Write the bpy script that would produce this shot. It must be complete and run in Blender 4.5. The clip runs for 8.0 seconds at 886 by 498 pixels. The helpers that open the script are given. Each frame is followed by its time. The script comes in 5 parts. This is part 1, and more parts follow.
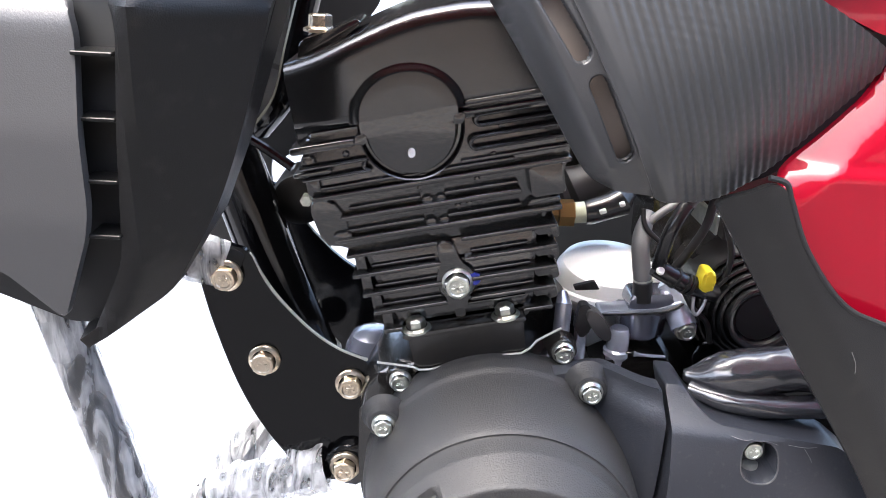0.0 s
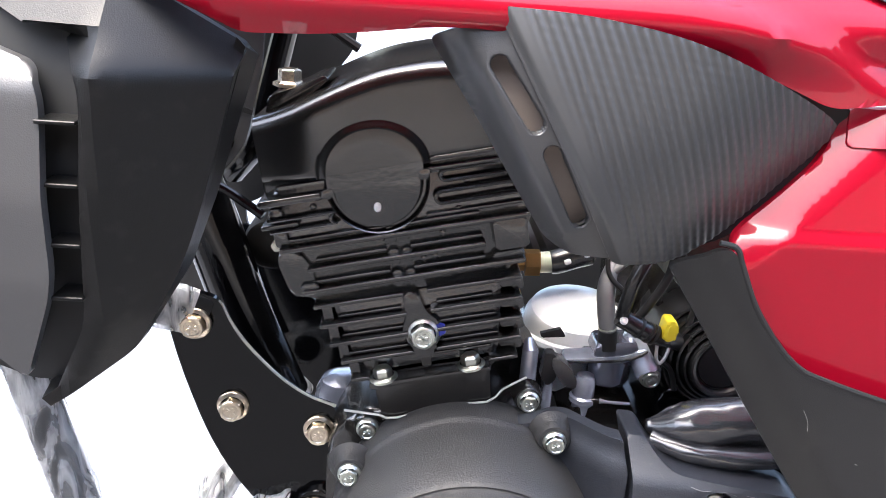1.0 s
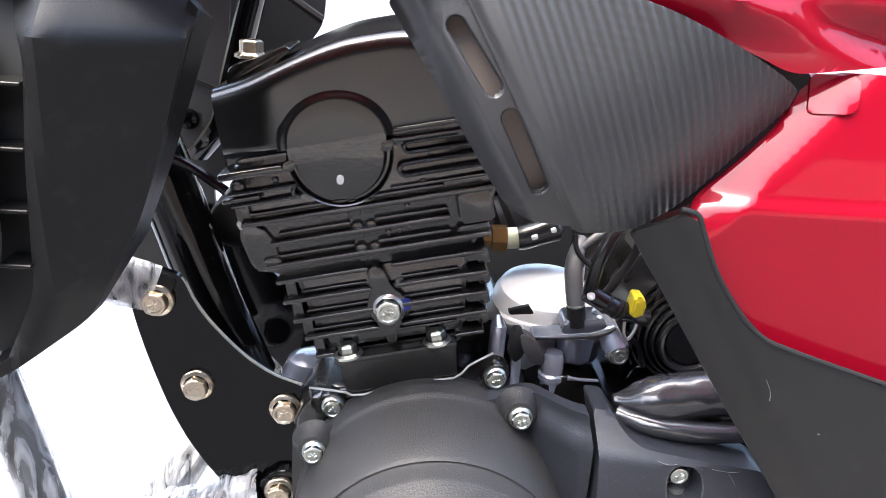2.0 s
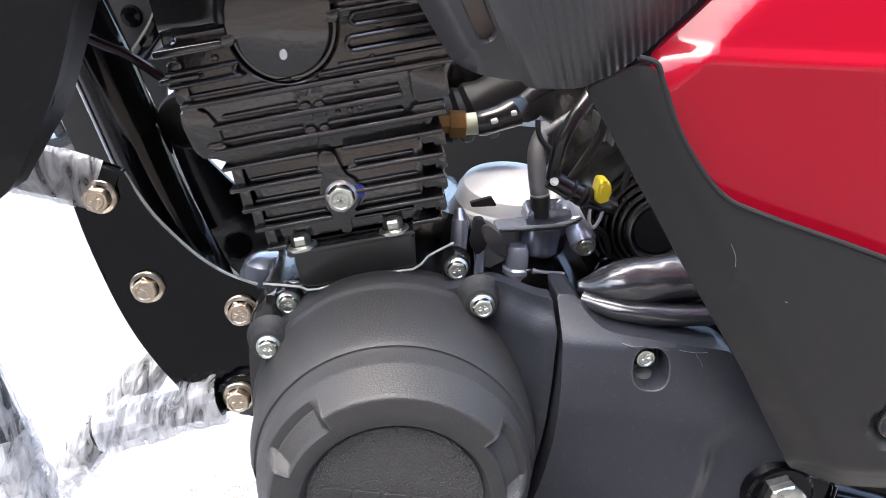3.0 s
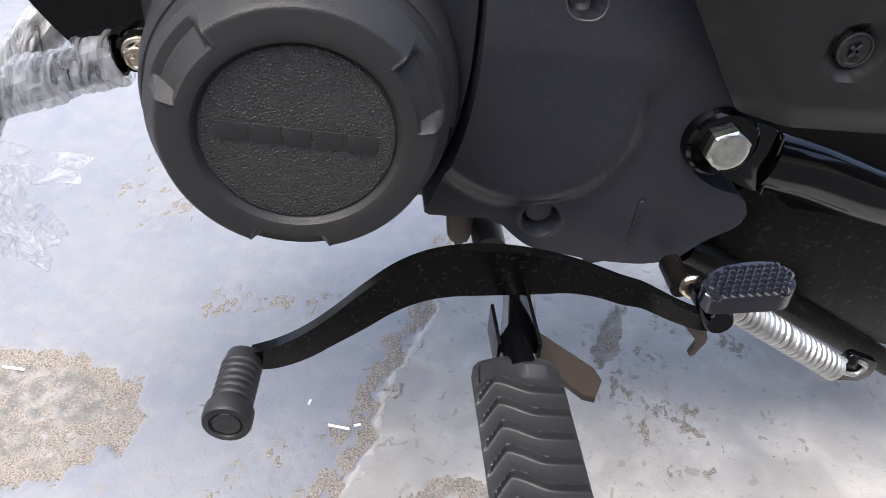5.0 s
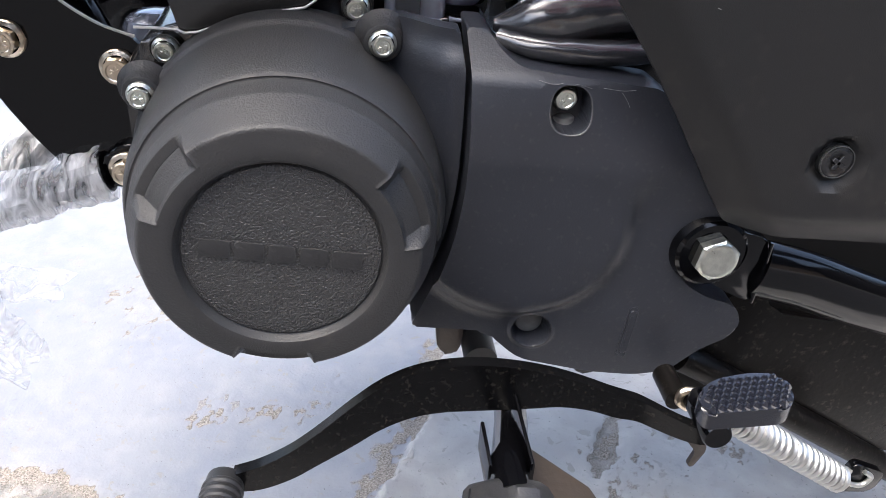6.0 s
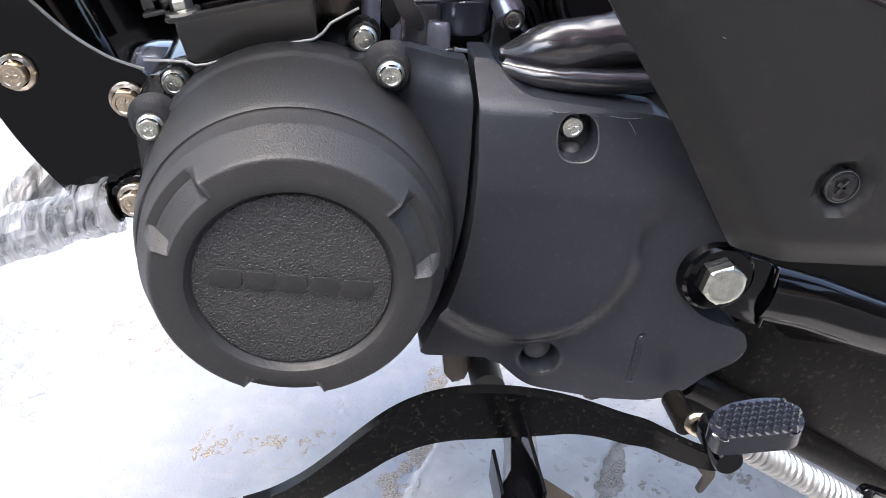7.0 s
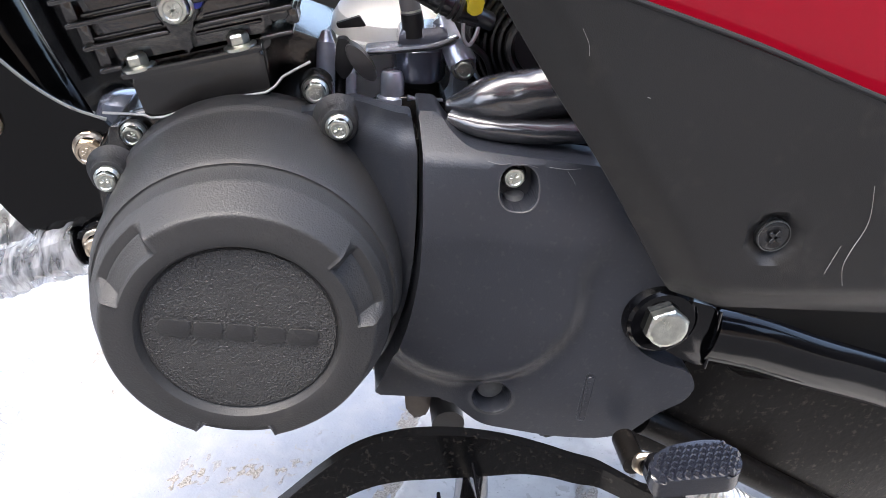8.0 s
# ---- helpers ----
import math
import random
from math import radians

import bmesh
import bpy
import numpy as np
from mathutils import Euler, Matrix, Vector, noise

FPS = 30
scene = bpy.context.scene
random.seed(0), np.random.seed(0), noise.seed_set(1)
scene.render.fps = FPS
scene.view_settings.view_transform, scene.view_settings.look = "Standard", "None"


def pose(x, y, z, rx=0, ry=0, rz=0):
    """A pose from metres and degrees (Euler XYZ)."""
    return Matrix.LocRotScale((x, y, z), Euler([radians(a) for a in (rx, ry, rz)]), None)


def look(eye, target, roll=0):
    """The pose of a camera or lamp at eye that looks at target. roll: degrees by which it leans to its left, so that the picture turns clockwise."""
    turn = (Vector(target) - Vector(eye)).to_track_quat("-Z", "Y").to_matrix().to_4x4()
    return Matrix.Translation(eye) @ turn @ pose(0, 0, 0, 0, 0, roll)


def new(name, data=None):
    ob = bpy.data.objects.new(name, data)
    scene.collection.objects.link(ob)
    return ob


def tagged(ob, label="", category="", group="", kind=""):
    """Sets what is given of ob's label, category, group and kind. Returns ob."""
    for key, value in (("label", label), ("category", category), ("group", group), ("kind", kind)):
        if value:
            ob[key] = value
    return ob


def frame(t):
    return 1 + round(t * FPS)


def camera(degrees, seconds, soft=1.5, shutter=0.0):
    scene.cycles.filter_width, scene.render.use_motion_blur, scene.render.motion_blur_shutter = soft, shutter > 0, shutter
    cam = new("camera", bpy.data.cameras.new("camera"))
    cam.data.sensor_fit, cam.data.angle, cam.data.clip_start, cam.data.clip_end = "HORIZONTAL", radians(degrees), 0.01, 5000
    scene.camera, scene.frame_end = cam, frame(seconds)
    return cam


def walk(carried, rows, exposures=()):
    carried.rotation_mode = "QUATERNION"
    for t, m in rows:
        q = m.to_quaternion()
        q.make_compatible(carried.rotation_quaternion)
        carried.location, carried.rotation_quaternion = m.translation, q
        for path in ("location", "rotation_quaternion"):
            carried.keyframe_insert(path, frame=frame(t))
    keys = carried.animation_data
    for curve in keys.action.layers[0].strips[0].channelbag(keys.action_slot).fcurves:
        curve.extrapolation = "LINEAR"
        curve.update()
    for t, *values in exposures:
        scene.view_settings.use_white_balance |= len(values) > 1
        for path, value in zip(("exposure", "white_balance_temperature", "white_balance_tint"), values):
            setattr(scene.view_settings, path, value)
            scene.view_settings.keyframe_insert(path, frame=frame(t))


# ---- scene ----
cam = camera(58.0, 8.0, soft=0.7)
PATH = [
    (0, (-0.02, -0.014, 0.681), (0.04, 1.859, -0.015), 3.4),
    (0.5, (-0.018, -0.022, 0.709), (0.055, 1.861, 0.036), 3.7),
    (1, (-0.008, -0.014, 0.704), (0.081, 1.874, 0.051), 4.0),
    (2.5, (0.013, -0.014, 0.673), (0.163, 1.861, -0.006), 3.9),
    (3, (0.026, -0.01, 0.643), (0.194, 1.833, -0.116), 3.3),
    (3.5, (0.036, -0.008, 0.61), (0.2, 1.735, -0.357), 3.0),
    (4, (0.04, -0.015, 0.583), (0.212, 1.625, -0.548), 3.3),
    (4.5, (0.057, -0.016, 0.561), (0.239, 1.547, -0.673), 3.6),
    (4.7, (0.064, -0.013, 0.557), (0.255, 1.533, -0.697), 3.9),
    (5.8, (0.075, 0.002, 0.559), (0.295, 1.649, -0.554), 4.0),
    (6, (0.075, 0.004, 0.562), (0.295, 1.69, -0.491), 3.5),
    (6.5, (0.072, 0.006, 0.562), (0.296, 1.721, -0.442), 3.1),
    (7, (0.069, 0.003, 0.563), (0.295, 1.724, -0.432), 3.0),
    (7.5, (0.083, 0.004, 0.571), (0.3, 1.726, -0.422), 2.9),
    (8, (0.1, -0.002, 0.587), (0.311, 1.735, -0.381), 2.5),
]
EXPOSURES = [(0, 3.05, 6150, 8), (1.5, 3.02, 6150, 8), (2.5, 2.92, 6150, 8), (3.0, 2.80, 6150, 8), (3.5, 2.56, 6150, 8), (4.0, 2.02, 6150, 8), (4.5, 1.84, 6150, 8), (6.0, 2.28, 6150, 8), (8, 2.66, 6150, 8)]
walk(cam, [(t, look(eye, target, roll)) for t, eye, target, roll in PATH], EXPOSURES)

# ---- daylight ----
world = bpy.data.worlds.new("sky")
scene.world = world
world.use_nodes = True
wn = world.node_tree.nodes
sky = wn.new("ShaderNodeTexSky")
sky.sky_type, sky.sun_disc = "NISHITA", False
sky.sun_elevation, sky.sun_rotation = radians(71), radians(-118)
sky.dust_density, sky.ozone_density, sky.air_density = 6.0, 0.5, 1.0
wn["Background"].inputs["Strength"].default_value = 0.15
world.node_tree.links.new(sky.outputs["Color"], wn["Background"].inputs["Color"])
sun = new("sun", bpy.data.lights.new("sun", "SUN"))
sun.data.energy, sun.data.angle, sun.data.color = 0.42, radians(40), (1.0, 0.97, 0.93)
sun.matrix_world = look((-0.60, -0.32, 2.0), (0, 0, 0))


# ---- materials ----
def mat(name, base, rough=0.5, metal=0.0, coat=0.0, grain=0.0, grain_size=400.0, blotch=0.0, blotch_size=12.0, dirt=None, dirt_amount=0.0, dirt_size=90, spec=0.5, relief=0.0006):
    """A surface with fine relief, and broad variation of colour and gloss."""
    m = bpy.data.materials.new(name)
    m.use_nodes = True
    n, l = m.node_tree.nodes, m.node_tree.links
    b = n["Principled BSDF"]
    b.inputs["Metallic"].default_value = metal
    b.inputs["Coat Weight"].default_value = coat
    b.inputs["Coat Roughness"].default_value = 0.04
    b.inputs["Specular IOR Level"].default_value = spec
    co = n.new("ShaderNodeTexCoord")
    broad = n.new("ShaderNodeTexNoise")
    broad.inputs["Scale"].default_value, broad.inputs["Detail"].default_value = blotch_size, 6
    l.new(co.outputs["Object"], broad.inputs["Vector"])
    tone = n.new("ShaderNodeMix")
    tone.data_type = "RGBA"
    lo = [c * (1 - blotch) for c in base]
    hi = [min(1, c * (1 + blotch)) for c in base]
    tone.inputs["A"].default_value, tone.inputs["B"].default_value = (*lo, 1), (*hi, 1)
    l.new(broad.outputs["Fac"], tone.inputs["Factor"])
    colour = tone.outputs["Result"]
    if dirt:
        speck = n.new("ShaderNodeTexNoise")
        speck.inputs["Scale"].default_value, speck.inputs["Detail"].default_value = dirt_size, 8
        l.new(co.outputs["Object"], speck.inputs["Vector"])
        ramp = n.new("ShaderNodeMapRange")
        ramp.inputs["From Min"].default_value, ramp.inputs["From Max"].default_value = 0.58, 0.75
        ramp.inputs["To Max"].default_value = dirt_amount
        l.new(speck.outputs["Fac"], ramp.inputs["Value"])
        dust = n.new("ShaderNodeMix")
        dust.data_type = "RGBA"
        dust.inputs["B"].default_value = (*dirt, 1)
        l.new(colour, dust.inputs["A"])
        l.new(ramp.outputs["Result"], dust.inputs["Factor"])
        colour = dust.outputs["Result"]
    l.new(colour, b.inputs["Base Color"])
    gloss = n.new("ShaderNodeMapRange")
    gloss.inputs["To Min"].default_value, gloss.inputs["To Max"].default_value = rough * 0.8, min(1, rough * 1.2)
    l.new(broad.outputs["Fac"], gloss.inputs["Value"])
    l.new(gloss.outputs["Result"], b.inputs["Roughness"])
    if grain:
        fine = n.new("ShaderNodeTexNoise")
        fine.inputs["Scale"].default_value, fine.inputs["Detail"].default_value = grain_size, 1 if relief > 0.001 else 3
        l.new(co.outputs["Object"], fine.inputs["Vector"])
        bump = n.new("ShaderNodeBump")
        bump.inputs["Strength"].default_value, bump.inputs["Distance"].default_value = grain, relief
        l.new(fine.outputs["Fac"], bump.inputs["Height"])
        l.new(bump.outputs["Normal"], b.inputs["Normal"])
    return m


DUST = (0.30, 0.26, 0.21)
COVER = mat("matte_black_casting", (0.0268, 0.0264, 0.0264), 0.48, spec=0.30, grain=0.6, grain_size=900, blotch=0.25, dirt=DUST, dirt_amount=0.03)
CHAINCASE = mat("blue_black_casting", (0.0205, 0.0222, 0.0275), 0.34, spec=0.40, grain=0.25, grain_size=900, blotch=0.3, blotch_size=20, dirt=DUST, dirt_amount=0.05, dirt_size=300)
LEATHER = mat("grained_black_casting", (0.034, 0.0332, 0.0325), 0.44, spec=0.40, grain=1.0, relief=0.0014, grain_size=950, blotch=0.15)
PLASTIC = mat("dark_grey_plastic", (0.0050, 0.0048, 0.0047), 0.38, spec=0.30, grain=0.25, grain_size=1400, blotch=0.2, dirt=DUST, dirt_amount=0.02)
PANEL = mat("charcoal_panel", (0.0115, 0.0112, 0.0112), 0.46, spec=0.36, grain=0.3, grain_size=1500, blotch=0.25, blotch_size=7, dirt=DUST, dirt_amount=0.03)
SILVERGREY = mat("grey_plastic", (0.052, 0.051, 0.051), 0.36, grain=0.2, grain_size=1500, blotch=0.1)
ENGINE = mat("satin_black_engine_paint", (0.0105, 0.0095, 0.0083), 0.22, spec=0.8, coat=0.5, grain=0.35, grain_size=320, blotch=0.4, dirt=DUST, dirt_amount=0.06)
ENGINE_GLOSS = mat("gloss_black_engine_paint", (0.0062, 0.0054, 0.0048), 0.22, spec=0.9, grain=0.06, grain_size=160, blotch=0.3)
FRAME = mat("gloss_black_frame_paint", (0.0016, 0.0016, 0.0020), 0.11, spec=0.36, grain=0.1, grain_size=60, blotch=0.3)
LEVER = mat("black_lever_paint", (0.0024, 0.0024, 0.0026), 0.20, spec=0.15, grain=0.15, grain_size=70, blotch=0.3, dirt=DUST, dirt_amount=0.05, dirt_size=400)
BRACKET = mat("black_bracket_paint", (0.0042, 0.0036, 0.0032), 0.3, spec=0.14, grain=0.3, grain_size=200, blotch=0.4, dirt=DUST, dirt_amount=0.10, dirt_size=260)
BRIGHT = mat("shiny_blue_black_casting", (0.50, 0.53, 0.62), 0.24, metal=0.6, coat=0.4, grain=0.15, grain_size=120, blotch=0.4, blotch_size=60)
ALUMINIUM = mat("bare_aluminium_casting", (0.96, 0.96, 0.96), 0.45, metal=0.15, spec=1.0, coat=0.6, grain=0.2, grain_size=300, blotch=0.03)
CASTGLOSS = mat("shiny_black_casting", (0.17, 0.185, 0.235), 0.24, metal=0.5, spec=1.0, coat=0.8, grain=0.15, grain_size=120, blotch=0.3)
ZINC = mat("zinc_plated_steel", (0.64, 0.65, 0.58), 0.30, metal=1.0, grain=0.6, grain_size=400, blotch=0.4, blotch_size=160)
YZINC = mat("yellow_zinc_steel", (0.66, 0.56, 0.43), 0.28, metal=1.0, grain=0.3, grain_size=500, blotch=0.2)
STEEL = mat("spring_steel", (0.50, 0.50, 0.485), 0.48, metal=1.0, grain=0.2, grain_size=300, blotch=0.15)
BRASS = mat("brass", (0.62, 0.36, 0.13), 0.3, metal=1.0, grain=0.2, blotch=0.2)
GASKET = mat("grey_gasket", (0.42, 0.41, 0.38), 0.45, metal=0.4, grain=0.3, blotch=0.2)
RED = mat("glossy_red_paint", (0.275, 0.002, 0.013), 0.33, coat=0.75, blotch=0.06, spec=0.08)
RUBBER = mat("black_rubber", (0.016, 0.016, 0.0168), 0.44, spec=0.35, grain=0.2, grain_size=700, blotch=0.25)
PAD = mat("blue_black_rubber", (0.009, 0.0100, 0.0150), 0.20, spec=0.8, grain=0.15, grain_size=700, blotch=0.25)
HOSE = mat("grey_rubber_hose", (0.15, 0.15, 0.155), 0.42, grain=0.2, blotch=0.2)
SLEEVE = mat("worn_vinyl_sleeve", (0.026, 0.026, 0.029), 0.24, spec=1.0, coat=0.3, grain=0.5, grain_size=90, blotch=0.3)
VINYL = mat("glossy_vinyl_sleeve", (0.012, 0.012, 0.0125), 0.27, spec=0.6, grain=0.4, grain_size=90, blotch=0.3)
YELLOW = mat("yellow_plastic", (0.75, 0.62, 0.02), 0.4, blotch=0.05)
IVORY = mat("pale_green_plastic", (0.62, 0.66, 0.48), 0.4, blotch=0.05)
WHITE = mat("white_paint", (0.85, 0.85, 0.83), 0.5, blotch=0.05)
BLUEINK = mat("blue_marking_paint", (0.02, 0.03, 0.25), 0.4, blotch=0.2)
RUST = mat("rusty_steel", (0.036, 0.028, 0.022), 0.40, metal=0.3, grain=0.5, grain_size=200, blotch=0.5)
# near-black of hidden parts, also laid into gaps and slots as shade
DARK = mat("dark_parts_and_shade", (0.008, 0.008, 0.008), 0.6, blotch=0.3)
TYRE = mat("tyre_rubber", (0.03, 0.03, 0.032), 0.6, grain=0.3, grain_size=200, blotch=0.2)


CARBON = mat("carbon_weave_plastic", (0.046, 0.046, 0.0465), 0.42, spec=0.5, blotch=0.15)
BAND = mat("satin_black_band", (0.034, 0.034, 0.035), 0.38, spec=0.5, grain=0.2, grain_size=1400, blotch=0.15)


def film(name, lo, hi, relief, scale, drawn=(1, 1, 1)):
    """Clear stretch film: thin, creased, partly milky."""
    m = bpy.data.materials.new(name)
    m.use_nodes = True
    n, l = m.node_tree.nodes, m.node_tree.links
    b = n["Principled BSDF"]
    b.inputs["Base Color"].default_value = (0.93, 0.93, 0.93, 1)
    b.inputs["Roughness"].default_value = 0.07
    co = n.new("ShaderNodeTexCoord")
    crease = n.new("ShaderNodeTexNoise")
    crease.inputs["Scale"].default_value, crease.inputs["Detail"].default_value, crease.inputs["Distortion"].default_value = scale, 3, 2.0
    along = n.new("ShaderNodeMapping")
    along.inputs["Scale"].default_value = drawn
    l.new(co.outputs["Object"], along.inputs["Vector"])
    l.new(along.outputs["Vector"], crease.inputs["Vector"])
    r = n.new("ShaderNodeMapRange")
    r.inputs["From Min"].default_value, r.inputs["From Max"].default_value = 0.36, 0.66
    r.inputs["To Min"].default_value, r.inputs["To Max"].default_value = lo, hi
    l.new(crease.outputs["Fac"], r.inputs["Value"])
    glow = n.new("ShaderNodeBsdfTranslucent")
    glow.inputs["Color"].default_value = (0.93, 0.93, 0.93, 1)
    both = n.new("ShaderNodeMixShader")
    both.inputs[0].default_value = 0.45
    l.new(b.outputs[0], both.inputs[1])
    l.new(glow.outputs[0], both.inputs[2])
    clear = n.new("ShaderNodeBsdfTransparent")
    skin = n.new("ShaderNodeMixShader")
    l.new(r.outputs["Result"], skin.inputs[0])
    l.new(clear.outputs[0], skin.inputs[1])
    l.new(both.outputs[0], skin.inputs[2])
    l.new(skin.outputs[0], n["Material Output"].inputs["Surface"])
    bump = n.new("ShaderNodeBump")
    bump.inputs["Strength"].default_value, bump.inputs["Distance"].default_value = 1.0, relief
    l.new(crease.outputs["Fac"], bump.inputs["Height"])
    l.new(bump.outputs["Normal"], b.inputs["Normal"])
    return m


FILM = film("clear_stretch_film", 0.25, 0.92, 0.006, 60, (1.6, 0.5, 0.5))
FILM_LEG = film("tight_stretch_film", 0.06, 0.66, 0.006, 60, (1, 1, 0.22))
FILM_THIN = film("loose_stretch_film", 0.05, 0.60, 0.004, 45)



def concrete():
    """Blue-grey painted cement, worn to sandy aggregate where 'worn' is high."""
    m = bpy.data.materials.new("painted_cement")
    m.use_nodes = True
    n, l = m.node_tree.nodes, m.node_tree.links
    b = n["Principled BSDF"]
    co = n.new("ShaderNodeTexCoord")

    def noise_tex(scale, detail, distort=0.0):
        t = n.new("ShaderNodeTexNoise")
        t.inputs["Scale"].default_value, t.inputs["Detail"].default_value, t.inputs["Distortion"].default_value = scale, detail, distort
        l.new(co.outputs["Object"], t.inputs["Vector"])
        return t.outputs["Fac"]

    def ramp(value, a, c, lo=0.0, hi=1.0):
        r = n.new("ShaderNodeMapRange")
        for key, v in (("From Min", a), ("From Max", c), ("To Min", lo), ("To Max", hi)):
            r.inputs[key].default_value = v
        l.new(value, r.inputs["Value"])
        return r.outputs["Result"]

    def blend(fac, a, c):
        x = n.new("ShaderNodeMix")
        x.data_type = "RGBA"
        for key, v in (("A", a), ("B", c)):
            if isinstance(v, tuple):
                x.inputs[key].default_value = (*v, 1)
            else:
                l.new(v, x.inputs[key])
        l.new(fac, x.inputs["Factor"])
        return x.outputs["Result"]

    pour = n.new("ShaderNodeAttribute")
    pour.attribute_name = "pour"
    blue = blend(ramp(noise_tex(5, 6, 0.6), 0.35, 0.65), (0.166, 0.176, 0.206), (0.200, 0.204, 0.218))
    grey = blend(ramp(noise_tex(16, 10, 1.0), 0.36, 0.64), (0.265, 0.250, 0.232), (0.360, 0.343, 0.318))
    paint = blend(pour.outputs["Fac"], blue, grey)
    paint = blend(ramp(noise_tex(160, 6, 0.4), 0.62, 0.72, 0, 0.35), paint, (0.14, 0.135, 0.13))
    paint = blend(ramp(noise_tex(38, 8), 0.45, 0.75, 0, 0.5), paint, (0.26, 0.257, 0.25))
    paint = blend(ramp(noise_tex(75, 9, 0.7), 0.635, 0.66, 0, 0.8), paint, (0.20, 0.185, 0.165))
    paint = blend(ramp(noise_tex(9, 12, 1.2), 0.40, 0.62, 0, 0.35), paint, (0.21, 0.215, 0.228))
    paint = blend(ramp(noise_tex(420, 3, 0.2), 0.70, 0.74, 0, 0.8), paint, (0.07, 0.065, 0.06))
    sand = blend(ramp(noise_tex(620, 5), 0.34, 0.66), (0.115, 0.100, 0.084), (0.30, 0.268, 0.230))
    core = n.new("ShaderNodeAttribute")
    core.attribute_name = "core"
    lumps = n.new("ShaderNodeMath")
    lumps.operation = "MULTIPLY"
    l.new(ramp(noise_tex(55, 9, 1.2), 0.44, 0.52), lumps.inputs[0])
    l.new(core.outputs["Fac"], lumps.inputs[1])
    sand = blend(lumps.outputs["Value"], sand, blend(ramp(noise_tex(70, 8), 0.4, 0.6), (0.150, 0.143, 0.132), (0.265, 0.255, 0.235)))
    at = n.new("ShaderNodeAttribute")
    at.attribute_name = "worn"
    edge = n.new("ShaderNodeMath")
    edge.operation = "MULTIPLY_ADD"
    edge.inputs[1].default_value, edge.inputs[2].default_value = 1.0, 0.0
    l.new(at.outputs["Fac"], edge.inputs[0])
    chips = n.new("ShaderNodeMath")
    chips.operation = "ADD"
    l.new(edge.outputs["Value"], chips.inputs[0])
    l.new(ramp(noise_tex(26, 10, 0.3), 0.5, 0.75, 0, 0.5), chips.inputs[1])
    fac = ramp(chips.outputs["Value"], 0.45, 0.6)
    lip = n.new("ShaderNodeAttribute")
    lip.attribute_name = "ridge"
    l.new(blend(ramp(lip.outputs["Fac"], 0.25, 0.6, 0, 0.9), blend(fac, paint, sand), (0.37, 0.35, 0.325)), b.inputs["Base Color"])
    l.new(ramp(fac, 0, 1, 0.5, 0.9), b.inputs["Roughness"])
    bump = n.new("ShaderNodeBump")
    bump.inputs["Strength"].default_value, bump.inputs["Distance"].default_value = 0.75, 0.0022
    grit = n.new("ShaderNodeMath")
    grit.operation = "MULTIPLY_ADD"
    l.new(noise_tex(350, 5), grit.inputs[0])
    l.new(ramp(fac, 0, 1, 0.25, 1.2), grit.inputs[1])
    l.new(noise_tex(40, 8), grit.inputs[2])
    l.new(grit.outputs["Value"], bump.inputs["Height"])
    l.new(bump.outputs["Normal"], b.inputs["Normal"])
    return m


CONCRETE = concrete()


# ---- shaping ----
def mesh_of(bm, name, material, sharp=32):
    me = bpy.data.meshes.new(name)
    bmesh.ops.recalc_face_normals(bm, faces=bm.faces)
    bm.to_mesh(me)
    bm.free()
    me.materials.append(material)
    me.shade_smooth()
    me.set_sharp_from_angle(angle=radians(sharp))
    return me


def part(name, bm, material, parent, label="", sharp=32):
    ob = new(name, mesh_of(bm, name, material, sharp))
    ob.parent = parent
    if parent and parent.type == "EMPTY":
        ob.matrix_parent_inverse = Matrix.Translation(-parent.location)
    return tagged(ob, label)


def thing(name, label, category, base=(0, 0, 0), group=""):
    e = new(name)
    e.location = base
    e.empty_display_size = 0.05
    return tagged(e, label, category, group)


def solid(name, bm, material, label, category="", kind="", group="", sharp=32):
    return tagged(new(name, mesh_of(bm, name, material, sharp)), label, category, group, kind)


def shared(name, me, m, parent, label=""):
    ob = new(name, me)
    ob.parent = parent
    if parent.type == "EMPTY":
        ob.matrix_parent_inverse = Matrix.Translation(-parent.location)
    ob.matrix_basis = m
    return tagged(ob, label)


def rounded(points, r=0.006, n=4):
    """A closed outline with its corners rounded; a third number in a point is its own radius."""
    out, k = [], len(points)
    for i, p in enumerate(points):
        a, b, c = (Vector(points[j % k][:2]) for j in (i - 1, i, i + 1))
        own = p[2] if len(p) > 2 else r
        d = min(own, (a - b).length * 0.48, (c - b).length * 0.48)
        if d < 1e-5:
            out.append(tuple(b))
            continue
        p0, p1 = b + (a - b).normalized() * d, b + (c - b).normalized() * d
        for s in range(n + 1):
            t = s / n
            out.append(tuple(p0 * (1 - t) ** 2 + b * 2 * t * (1 - t) + p1 * t * t))
    return out


def smooth(points, n=6, closed=False):
    """Catmull-Rom through the points."""
    pts = [Vector(p) for p in points]
    k, out = len(pts), []
    for i in range(k if closed else k - 1):
        if closed:
            a, b, c, d = (pts[(i + j) % k] for j in (-1, 0, 1, 2))
        else:
            a, b, c, d = pts[max(i - 1, 0)], pts[i], pts[i + 1], pts[min(i + 2, k - 1)]
        for s in range(n):
            t = s / n
            out.append(0.5 * (2 * b + (c - a) * t + (2 * a - 5 * b + 4 * c - d) * t * t + (3 * b - a - 3 * c + d) * t**3))
    if not closed:
        out.append(pts[-1])
    return out


